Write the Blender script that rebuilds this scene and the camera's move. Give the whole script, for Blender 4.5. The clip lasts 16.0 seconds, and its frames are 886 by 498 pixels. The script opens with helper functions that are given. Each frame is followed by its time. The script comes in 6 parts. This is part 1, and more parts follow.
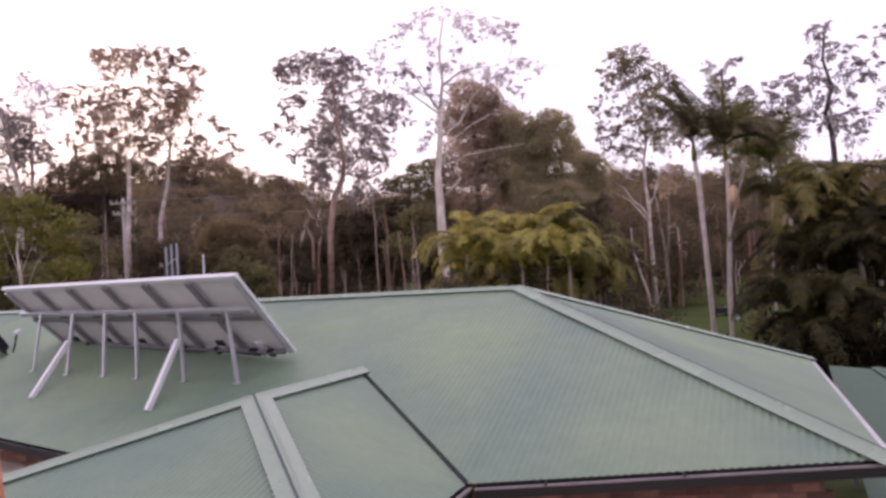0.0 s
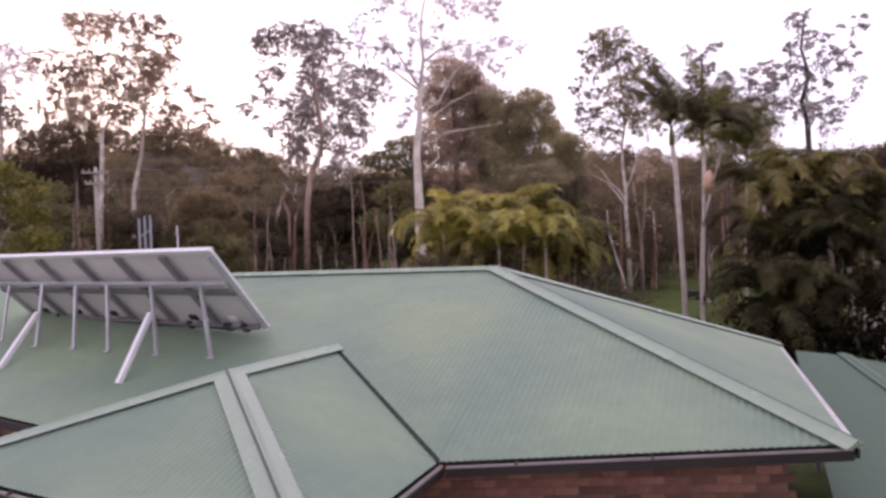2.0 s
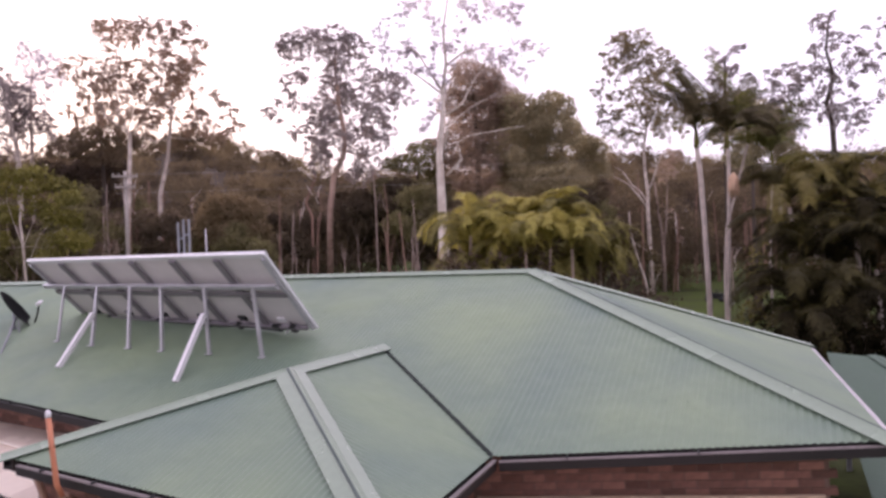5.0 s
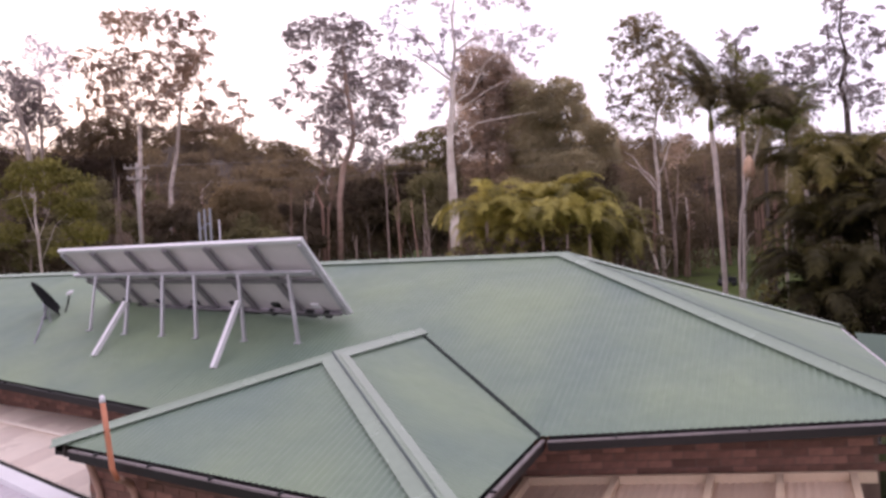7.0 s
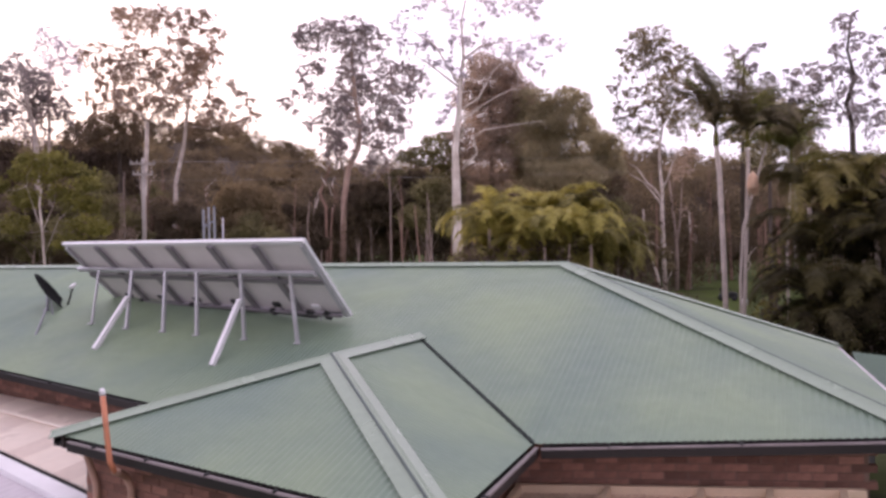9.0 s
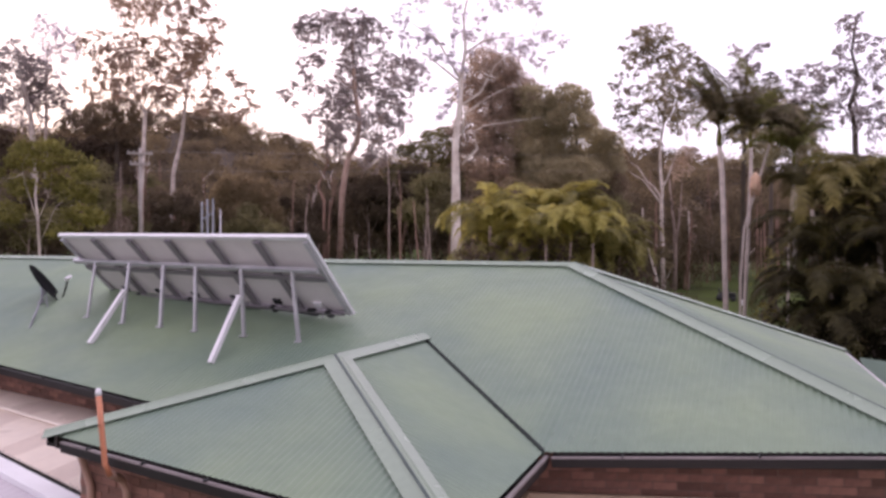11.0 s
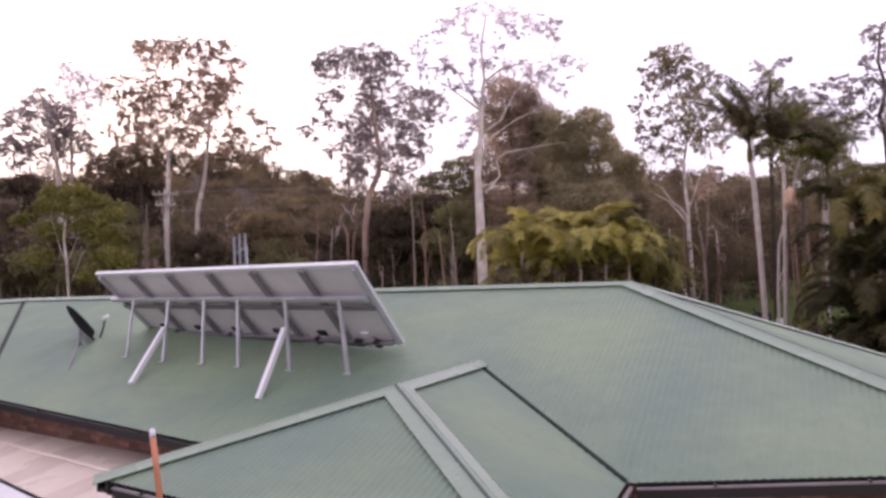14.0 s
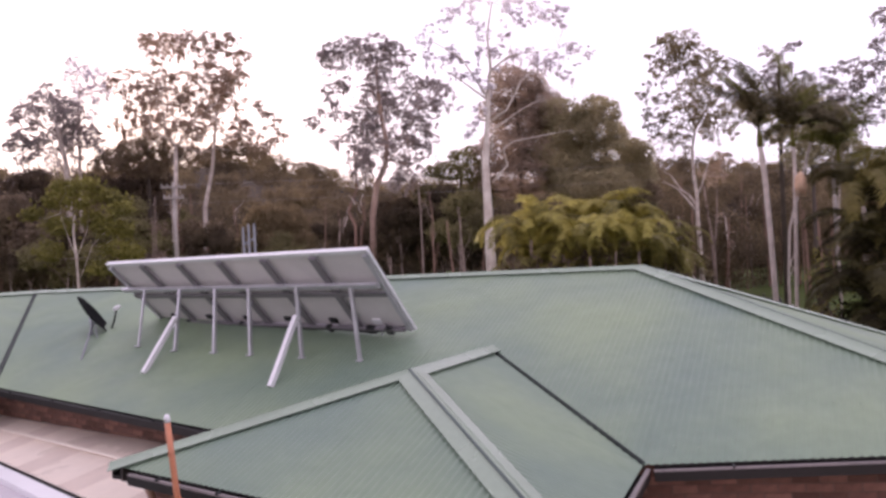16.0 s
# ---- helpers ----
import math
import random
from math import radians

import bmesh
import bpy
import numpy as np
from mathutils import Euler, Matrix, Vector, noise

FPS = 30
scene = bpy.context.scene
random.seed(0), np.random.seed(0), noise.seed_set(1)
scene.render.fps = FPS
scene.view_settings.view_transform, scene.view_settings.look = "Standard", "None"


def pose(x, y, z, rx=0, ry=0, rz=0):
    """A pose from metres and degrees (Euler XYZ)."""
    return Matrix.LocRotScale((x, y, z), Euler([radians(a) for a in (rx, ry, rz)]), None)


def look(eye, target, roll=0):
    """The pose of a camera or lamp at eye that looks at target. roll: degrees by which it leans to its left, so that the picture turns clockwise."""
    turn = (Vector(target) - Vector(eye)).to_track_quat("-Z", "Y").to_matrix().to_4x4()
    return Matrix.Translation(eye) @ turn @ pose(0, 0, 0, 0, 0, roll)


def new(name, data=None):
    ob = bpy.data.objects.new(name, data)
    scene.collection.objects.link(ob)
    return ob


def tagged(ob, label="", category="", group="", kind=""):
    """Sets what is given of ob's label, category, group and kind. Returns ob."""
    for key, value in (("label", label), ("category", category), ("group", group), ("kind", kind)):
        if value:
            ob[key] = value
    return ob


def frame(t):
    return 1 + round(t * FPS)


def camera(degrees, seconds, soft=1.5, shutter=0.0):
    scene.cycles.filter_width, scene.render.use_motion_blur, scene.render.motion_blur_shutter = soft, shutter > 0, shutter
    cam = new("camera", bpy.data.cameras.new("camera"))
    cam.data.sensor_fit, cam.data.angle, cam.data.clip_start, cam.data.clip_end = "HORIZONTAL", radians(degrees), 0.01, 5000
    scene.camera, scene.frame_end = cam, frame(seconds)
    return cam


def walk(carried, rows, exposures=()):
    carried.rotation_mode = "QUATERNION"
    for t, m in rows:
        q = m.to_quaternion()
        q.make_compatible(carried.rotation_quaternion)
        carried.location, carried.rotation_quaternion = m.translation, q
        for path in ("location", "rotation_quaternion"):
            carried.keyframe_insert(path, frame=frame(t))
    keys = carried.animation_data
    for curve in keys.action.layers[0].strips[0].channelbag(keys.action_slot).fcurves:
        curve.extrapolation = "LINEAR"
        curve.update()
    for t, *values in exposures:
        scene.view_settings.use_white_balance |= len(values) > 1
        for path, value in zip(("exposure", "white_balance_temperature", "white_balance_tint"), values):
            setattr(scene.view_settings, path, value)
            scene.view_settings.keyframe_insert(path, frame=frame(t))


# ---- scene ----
FOV = 62.5
cam = camera(FOV, 16.0, soft=3.0)
walk(cam, [
    (0, pose(5.784, -6.563, 4.596, 91.41, 3.56, 24.93)),
    (0.5, pose(5.779, -6.429, 4.580, 89.70, 0.69, 23.48)),
    (1, pose(5.791, -6.470, 4.563, 89.50, 1.38, 23.52)),
    (1.5, pose(5.785, -6.511, 4.610, 89.68, 2.02, 23.40)),
    (2, pose(5.782, -6.559, 4.619, 89.56, 2.25, 23.09)),
    (2.5, pose(5.751, -6.632, 4.656, 89.12, 1.50, 23.04)),
    (3, pose(5.715, -6.678, 4.700, 88.64, 2.13, 23.02)),
    (3.5, pose(5.713, -6.771, 4.689, 90.29, 1.93, 23.52)),
    (4, pose(5.682, -6.857, 4.669, 89.88, 2.44, 24.28)),
    (6.5, pose(5.336, -7.213, 4.656, 89.65, 2.25, 24.51)),
    (7, pose(5.218, -7.229, 4.616, 88.88, 3.03, 24.88)),
    (7.5, pose(5.186, -7.279, 4.629, 88.94, 3.67, 24.91)),
    (8, pose(5.163, -7.265, 4.602, 88.30, 2.21, 25.26)),
    (8.5, pose(5.217, -7.265, 4.561, 89.41, 3.05, 25.42)),
    (8.7, pose(5.265, -7.302, 4.583, 89.35, 1.32, 25.23)),
    (10.8, pose(5.154, -7.221, 4.700, 89.11, 0.68, 24.74)),
    (11, pose(5.023, -7.126, 4.677, 88.89, 0.14, 24.80)),
    (11.5, pose(4.771, -7.040, 4.666, 89.31, 3.27, 25.31)),
    (12, pose(4.587, -7.015, 4.596, 91.31, 4.81, 25.83)),
    (12.5, pose(4.519, -6.974, 4.569, 91.13, 2.61, 26.18)),
    (13, pose(4.488, -6.958, 4.586, 90.99, 2.58, 26.21)),
    (13.5, pose(4.471, -6.963, 4.573, 91.58, 2.21, 26.10)),
    (14, pose(4.447, -6.941, 4.577, 91.35, 2.31, 26.33)),
    (14.5, pose(4.407, -6.930, 4.555, 91.12, 2.56, 26.56)),
    (15, pose(4.388, -6.919, 4.523, 90.81, 2.94, 26.64)),
    (15.5, pose(4.369, -6.934, 4.485, 91.69, 2.32, 26.92)),
    (16, pose(4.368, -6.909, 4.498, 90.69, 2.95, 26.92)),
], exposures=[(0.0, -0.13, 6170, 24), (0.5, 0.0, 6170, 24), (11.5, 0.0, 6170, 24), (12.5, -0.04, 6170, 24), (16.0, -0.04, 6170, 24)])

# ---- world and sun ----
SUN_EL, SUN_AZ = radians(10.5), radians(48.5)         # low behind the trees, west of the house's axis
world = bpy.data.worlds.new("dusk_sky")
scene.world = world
world.use_nodes = True
wn, wl = world.node_tree.nodes, world.node_tree.links
wn.clear()
sky = wn.new("ShaderNodeTexSky")
sky.sky_type = "NISHITA"
sky.sun_disc = False
sky.sun_elevation = SUN_EL
sky.sun_rotation = -SUN_AZ
sky.air_density, sky.dust_density, sky.ozone_density = 1.0, 2.5, 1.0
haze = wn.new("ShaderNodeMix")
haze.data_type = "RGBA"
haze.inputs[0].default_value = 0.86
haze.inputs[7].default_value = (11.0, 10.1, 10.9, 1)
bg = wn.new("ShaderNodeBackground")
bg.inputs[1].default_value = 0.13
wo = wn.new("ShaderNodeOutputWorld")
wl.new(sky.outputs[0], haze.inputs[6])
wl.new(haze.outputs[2], bg.inputs[0])
wl.new(bg.outputs[0], wo.inputs[0])
sun = new("sun", bpy.data.lights.new("sun", "SUN"))
sun.data.energy, sun.data.angle, sun.data.color = 2.6, radians(3), (1.0, 0.76, 0.50)
sun.matrix_world = look((-math.sin(SUN_AZ) * 60, math.cos(SUN_AZ) * 60, math.tan(SUN_EL) * 60 + 3), (0, 0, 3))


# ---- materials ----
def material(name, colour, rough=0.6, metal=0.0, spread=0.25, scale=4.0, fine=60.0, bump=0.0, second=None, island=0.0,
             glow_through=0.0, spec=0.5, detail=5.0, patch=0.45, wave=0.0):
    """A surface with broad patches, fine grain, relief and piece-to-piece variation."""
    m = bpy.data.materials.new(name)
    m.use_nodes = True
    n, l = m.node_tree.nodes, m.node_tree.links
    b = n["Principled BSDF"]
    b.inputs["Metallic"].default_value = metal
    b.inputs["Specular IOR Level"].default_value = spec
    tc = n.new("ShaderNodeTexCoord")
    big = n.new("ShaderNodeTexNoise")
    big.inputs["Scale"].default_value, big.inputs["Detail"].default_value = scale, detail
    small = n.new("ShaderNodeTexNoise")
    small.inputs["Scale"].default_value, small.inputs["Detail"].default_value = fine, 3
    for t in (big, small):
        l.new(tc.outputs["Object"], t.inputs["Vector"])
    ramp = n.new("ShaderNodeValToRGB")
    ramp.color_ramp.elements[0].position, ramp.color_ramp.elements[1].position = patch - 0.15, patch + 0.2
    other = second or tuple(c * (1 - spread) for c in colour)
    ramp.color_ramp.elements[0].color = (*other, 1)
    ramp.color_ramp.elements[1].color = (*colour, 1)
    l.new(big.outputs["Fac"], ramp.inputs[0])
    grain = n.new("ShaderNodeMapRange")
    grain.inputs[3].default_value, grain.inputs[4].default_value = 1 - spread * 0.7, 1 + spread * 0.7
    l.new(small.outputs["Fac"], grain.inputs[0])
    mul = n.new("ShaderNodeVectorMath")
    mul.operation = "SCALE"
    l.new(ramp.outputs[0], mul.inputs[0])
    l.new(grain.outputs[0], mul.inputs["Scale"])
    last = mul.outputs[0]
    if island:
        if island > 0:
            g = n.new("ShaderNodeNewGeometry").outputs["Random Per Island"]
        else:
            g = n.new("ShaderNodeObjectInfo").outputs["Random"]
        mr = n.new("ShaderNodeMapRange")
        mr.inputs[3].default_value, mr.inputs[4].default_value = 1 - abs(island), 1 + abs(island)
        l.new(g, mr.inputs[0])
        mul2 = n.new("ShaderNodeVectorMath")
        mul2.operation = "SCALE"
        l.new(last, mul2.inputs[0])
        l.new(mr.outputs[0], mul2.inputs["Scale"])
        last = mul2.outputs[0]
    l.new(last, b.inputs["Base Color"])
    rr = n.new("ShaderNodeMapRange")
    rr.inputs[3].default_value, rr.inputs[4].default_value = max(rough - 0.12, 0.03), min(rough + 0.12, 1)
    l.new(big.outputs["Fac"], rr.inputs[0])
    l.new(rr.outputs[0], b.inputs["Roughness"])
    if bump:
        bp = n.new("ShaderNodeBump")
        bp.inputs["Strength"].default_value, bp.inputs["Distance"].default_value = 0.6, bump
        l.new(small.outputs["Fac"], bp.inputs["Height"])
        l.new(bp.outputs[0], b.inputs["Normal"])
    if wave:
        wv = n.new("ShaderNodeTexNoise")
        wv.inputs["Scale"].default_value, wv.inputs["Detail"].default_value = 0.9, 2
        l.new(tc.outputs["Object"], wv.inputs["Vector"])
        bw = n.new("ShaderNodeBump")
        bw.inputs["Strength"].default_value, bw.inputs["Distance"].default_value = 1.0, wave
        l.new(wv.outputs["Fac"], bw.inputs["Height"])
        l.new(bw.outputs[0], b.inputs["Normal"])
    if glow_through:
        tr = n.new("ShaderNodeBsdfTranslucent")
        mix = n.new("ShaderNodeMixShader")
        mix.inputs[0].default_value = glow_through
        l.new(last, tr.inputs["Color"])
        l.new(b.outputs[0], mix.inputs[1])
        l.new(tr.outputs[0], mix.inputs[2])
        l.new(mix.outputs[0], n["Material Output"].inputs["Surface"])
    return m


ROOF = material("green_painted_steel", (0.234, 0.300, 0.190), 0.44, spread=0.14, scale=0.45, fine=9, second=(0.150, 0.212, 0.168), spec=0.36, wave=0.08)
CREST_SHADE = material("crest_shade_green", (0.07, 0.10, 0.09), 0.6, spread=0.3, scale=3, fine=20)
# Carport copy of the roof green, darkened for its shaded slope.
ROOF_SHADED = material("shaded_green_steel", (0.085, 0.135, 0.092), 0.55, spread=0.2, scale=0.7, fine=9, second=(0.065, 0.105, 0.075), spec=0.3)
CAP = material("green_cap_steel", (0.245, 0.315, 0.232), 0.26, spread=0.12, scale=1.2, fine=14, spec=0.75)
TRAY = material("dark_valley_steel", (0.035, 0.045, 0.042), 0.7, spread=0.4, scale=3, fine=30)
GUTTER = material("dark_brown_gutter", (0.013, 0.010, 0.0095), 0.6, spread=0.3, scale=2, fine=25)
LIP = material("weathered_gutter_lip", (0.21, 0.175, 0.17), 0.45, spread=0.3, scale=3, fine=20)
# End gutter's lip is paler: the sky's reflection is put into its colour.
PALE_LIP = material("skylit_gutter_lip", (0.62, 0.58, 0.60), 0.4, spread=0.2, scale=3, fine=20)
BRICK = material("red_brown_brick", (0.245, 0.12, 0.088), 0.85, spread=0.35, scale=9, fine=70, bump=0.003, island=-0.45)
MORTAR = material("brown_mortar", (0.20, 0.13, 0.10), 0.9, spread=0.3, scale=5, fine=60, bump=0.003)
SOFFIT = material("dark_soffit", (0.06, 0.045, 0.04), 0.7, spread=0.3)
CREAM = material("cream_painted_timber", (0.62, 0.47, 0.33), 0.5, spread=0.18, scale=3, fine=30)
WHITE = material("white_paint", (0.80, 0.78, 0.80), 0.4, spread=0.08, scale=2, fine=20)
ALU = material("galvanised_aluminium", (0.62, 0.60, 0.64), 0.42, 0.55, spread=0.18, scale=5, fine=40)
ALU_BRIGHT = material("bright_aluminium", (0.82, 0.80, 0.84), 0.35, 0.3, spread=0.10, scale=5, fine=40)
RAIL = material("dull_module_rail", (0.25, 0.225, 0.245), 0.5, 0.3, spread=0.2, scale=5, fine=40)
BACK = material("module_backsheet", (0.74, 0.68, 0.69), 0.5, spread=0.10, scale=2.5, fine=22)
CELL = material("blue_black_cells", (0.012, 0.016, 0.035), 0.1, spread=0.3, scale=12, fine=60)
BLACK = material("black_plastic", (0.015, 0.015, 0.017), 0.45, spread=0.3)
GREY_DISH = material("charcoal_mesh_dish", (0.006, 0.006, 0.007), 0.85, 0.0, spread=0.3, scale=8, fine=60, spec=0.08)
ORANGE = material("orange_pipe", (0.60, 0.23, 0.125), 0.45, spread=0.2, scale=6, fine=30)
TAN = material("tan_downpipe", (0.46, 0.28, 0.21), 0.5, spread=0.25, scale=4, fine=30)
GRASS = material("mown_grass", (0.075, 0.105, 0.022), 0.95, spread=0.4, scale=0.35, fine=6, second=(0.058, 0.066, 0.026), bump=0.02, spec=0.1)
LITTER = material("forest_litter", (0.085, 0.060, 0.040), 0.95, spread=0.4, scale=0.5, fine=7, bump=0.03)
BARK_PALE = material("pale_gum_bark", (0.72, 0.62, 0.56), 0.8, spread=0.35, scale=1.6, fine=14, second=(0.36, 0.28, 0.24), bump=0.01)
BARK_WHITE = material("white_gum_bark", (0.78, 0.69, 0.62), 0.8, spread=0.3, scale=1.2, fine=12, second=(0.55, 0.45, 0.39), bump=0.01)
BARK_RED = material("pinkish_brown_bark", (0.30, 0.18, 0.135), 0.85, spread=0.35, scale=1.6, fine=14, bump=0.01)
BARK_PINK = material("pink_gum_bark", (0.52, 0.36, 0.29), 0.8, spread=0.35, scale=1.4, fine=14, second=(0.34, 0.22, 0.175), bump=0.01)
BARK_DARK = material("dark_bark", (0.10, 0.075, 0.06), 0.9, spread=0.4, scale=2, fine=14, bump=0.01)
SCRUB_OLIVE = material("olive_scrub_leaves", (0.278, 0.248, 0.119), 0.7, spread=0.3, scale=0.5, fine=2, second=(0.153, 0.13, 0.0738), island=0.12, glow_through=0.5, spec=0.2)
SCRUB_BROWN = material("brown_scrub_leaves", (0.311, 0.238, 0.164), 0.7, spread=0.3, scale=0.5, fine=2, second=(0.161, 0.124, 0.0964), island=0.12, glow_through=0.5, spec=0.2)
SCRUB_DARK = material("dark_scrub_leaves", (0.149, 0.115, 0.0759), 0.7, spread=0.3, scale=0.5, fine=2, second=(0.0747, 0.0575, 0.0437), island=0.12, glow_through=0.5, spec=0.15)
BARK_GREY = material("greyish_pink_bark", (0.36, 0.27, 0.23), 0.85, spread=0.35, scale=1.6, fine=14, second=(0.25, 0.185, 0.155), bump=0.01)
BARK_PALM = material("ringed_palm_bark", (0.62, 0.52, 0.47), 0.8, spread=0.3, scale=3, fine=18, bump=0.01)
GUM = material("gum_leaves", (0.423, 0.36, 0.36), 0.6, spread=0.3, scale=0.25, fine=3, second=(0.27, 0.23, 0.228), island=0.25, glow_through=0.6, spec=0.2)
# Gum leaves again, warmed in colour for the low sun's glow.
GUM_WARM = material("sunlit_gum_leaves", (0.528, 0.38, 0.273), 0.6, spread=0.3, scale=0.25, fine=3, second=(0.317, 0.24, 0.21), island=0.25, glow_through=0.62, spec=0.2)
# Paler gum leaves: the bright sky's bloom is put into the colour.
GUM_PALE = material("sky_washed_gum_leaves", (0.84, 0.79, 0.83), 0.6, spread=0.25, scale=0.25, fine=3, second=(0.60, 0.55, 0.60), island=0.15, glow_through=0.68, spec=0.2)
GUM_OLIVE = material("olive_gum_leaves", (0.323, 0.26, 0.158), 0.6, spread=0.3, scale=0.25, fine=3, second=(0.19, 0.155, 0.105), island=0.3, glow_through=0.6, spec=0.2)
DENSE = material("dark_tree_leaves", (0.552, 0.48, 0.312), 0.65, spread=0.25, scale=0.3, fine=2, second=(0.378, 0.327, 0.208), island=0.15, glow_through=0.7, spec=0.2)
BROWNISH = material("brown_green_leaves", (0.535, 0.417, 0.338), 0.65, spread=0.25, scale=0.3, fine=2, second=(0.34, 0.269, 0.215), island=0.22, glow_through=0.7, spec=0.2)
WOODS = material("forest_leaves", (0.19, 0.146, 0.0896), 0.7, spread=0.25, scale=0.22, fine=0.9, second=(0.0504, 0.0381, 0.0314), island=0.10, glow_through=0.5, spec=0.2)
HILL = material("hillside_leaves", (0.319, 0.242, 0.138), 0.75, spread=0.25, scale=0.10, fine=0.4, second=(0.121, 0.0902, 0.0638), island=0.10, glow_through=0.5, spec=0.2)
# Leaf colour darkened for the shadow inside woods and clumps.
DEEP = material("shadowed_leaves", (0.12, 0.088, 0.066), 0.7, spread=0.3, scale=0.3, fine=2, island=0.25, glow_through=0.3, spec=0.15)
PALM_GREEN = material("mid_green_fronds", (0.24, 0.24, 0.07), 0.5, spread=0.35, scale=0.7, fine=5, second=(0.07, 0.065, 0.03), island=0.3, glow_through=0.45, spec=0.2)
BUSH = material("fresh_green_leaves", (0.30, 0.27, 0.075), 0.6, spread=0.3, scale=0.5, fine=4, second=(0.13, 0.12, 0.045), island=0.2, glow_through=0.45, spec=0.2)
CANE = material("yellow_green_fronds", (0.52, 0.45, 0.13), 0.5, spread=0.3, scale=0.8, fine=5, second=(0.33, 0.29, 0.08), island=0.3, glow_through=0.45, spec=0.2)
# Shaded copy of the cane fronds, its shade held in the colour.
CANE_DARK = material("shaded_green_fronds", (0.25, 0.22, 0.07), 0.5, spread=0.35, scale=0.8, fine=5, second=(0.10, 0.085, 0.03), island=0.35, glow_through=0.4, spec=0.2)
UNDER = material("undergrowth_shade", (0.014, 0.012, 0.007), 0.7, spread=0.4, scale=0.5, fine=4, island=0.4, glow_through=0.1, spec=0.0)
PALM_HIGH = material("brown_green_fronds", (0.20, 0.165, 0.10), 0.5, spread=0.35, scale=0.7, fine=5, second=(0.075, 0.062, 0.04), island=0.3, glow_through=0.45, spec=0.2)
# Frond copies coloured for lit, half-shaded and deeply shaded parts.
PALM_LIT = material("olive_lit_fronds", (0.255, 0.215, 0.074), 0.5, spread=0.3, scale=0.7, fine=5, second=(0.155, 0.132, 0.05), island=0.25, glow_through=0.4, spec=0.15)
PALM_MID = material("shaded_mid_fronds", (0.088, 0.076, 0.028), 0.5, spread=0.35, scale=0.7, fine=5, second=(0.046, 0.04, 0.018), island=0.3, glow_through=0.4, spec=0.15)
PALM = material("deep_shade_fronds", (0.036, 0.030, 0.014), 0.6, spread=0.35, scale=0.7, fine=5, second=(0.013, 0.011, 0.006), island=0.35, glow_through=0.3, spec=0.06)
DRY = material("dry_brown_fronds", (0.20, 0.12, 0.05), 0.7, spread=0.3, scale=0.8, fine=5, island=0.3, glow_through=0.2)
STRAW = material("pale_flower_strands", (0.72, 0.48, 0.33), 0.8, spread=0.2, scale=4, fine=20)
STEEL = material("grey_blue_steel", (0.34, 0.34, 0.38), 0.5, 0.4, spread=0.2)
TIMBER = material("weathered_pole_timber", (0.42, 0.37, 0.34), 0.85, spread=0.3, scale=2, fine=20)
WIRE = material("dull_wire", (0.42, 0.38, 0.37), 0.6)
CARPAINT = material("dark_car_paint", (0.02, 0.02, 0.024), 0.3, spread=0.1)


# ---- building helpers ----
def mesh_of(name, verts, faces, mat, smooth=False):
    me = bpy.data.meshes.new(name)
    me.from_pydata([tuple(v) for v in verts], [], faces)
    me.materials.append(mat)
    if smooth:
        for p in me.polygons:
            p.use_smooth = True
    me.update()
    return me


def part(name, me, parent=None, label="", kind=""):
    ob = new(name, me)
    ob.parent = parent
    return tagged(ob, label=label, kind=kind)


def thing(name, at, label, category, group="", kind=""):
    ob = new(name)
    ob.empty_display_size = 0.2
    ob.location = at
    return tagged(ob, label, category, group, kind)


def under(ob, parent):
    """Hang ob, built in world coordinates, under a thing without moving it."""
    ob.parent = parent
    base, q = Vector((0, 0, 0)), parent
    while q is not None:
        base += q.location
        q = q.parent
    ob.location = ob.location - base
    return ob


def piece(name, me, parent, label="", at=(0, 0, 0)):
    ob = new(name, me)
    ob.location = at
    if label:
        ob["label"] = label
    return under(ob, parent)


def V(*a):
    return Vector(a)


def tube_mesh(name, pts, radii, mat, sides=8, smooth=True):
    """A round, tapering tube through the points."""
    pts = [Vector(p) for p in pts]
    vs, fs = [], []
    for i, p in enumerate(pts):
        d = (pts[min(i + 1, len(pts) - 1)] - pts[max(i - 1, 0)]).normalized()
        a = d.cross(V(0.31, 0.95, 0.07)).normalized()
        b = d.cross(a)
        r = radii[i] if hasattr(radii, "__len__") else radii
        for k in range(sides):
            w = 2 * math.pi * k / sides
            vs.append(p + a * (r * math.cos(w)) + b * (r * math.sin(w)))
    for i in range(len(pts) - 1):
        for k in range(sides):
            k2 = (k + 1) % sides
            fs.append((i * sides + k, i * sides + k2, (i + 1) * sides + k2, (i + 1) * sides + k))
    fs.append(tuple(range(sides))[::-1])
    fs.append(tuple((len(pts) - 1) * sides + k for k in range(sides)))
    return mesh_of(name, vs, fs, mat, smooth)


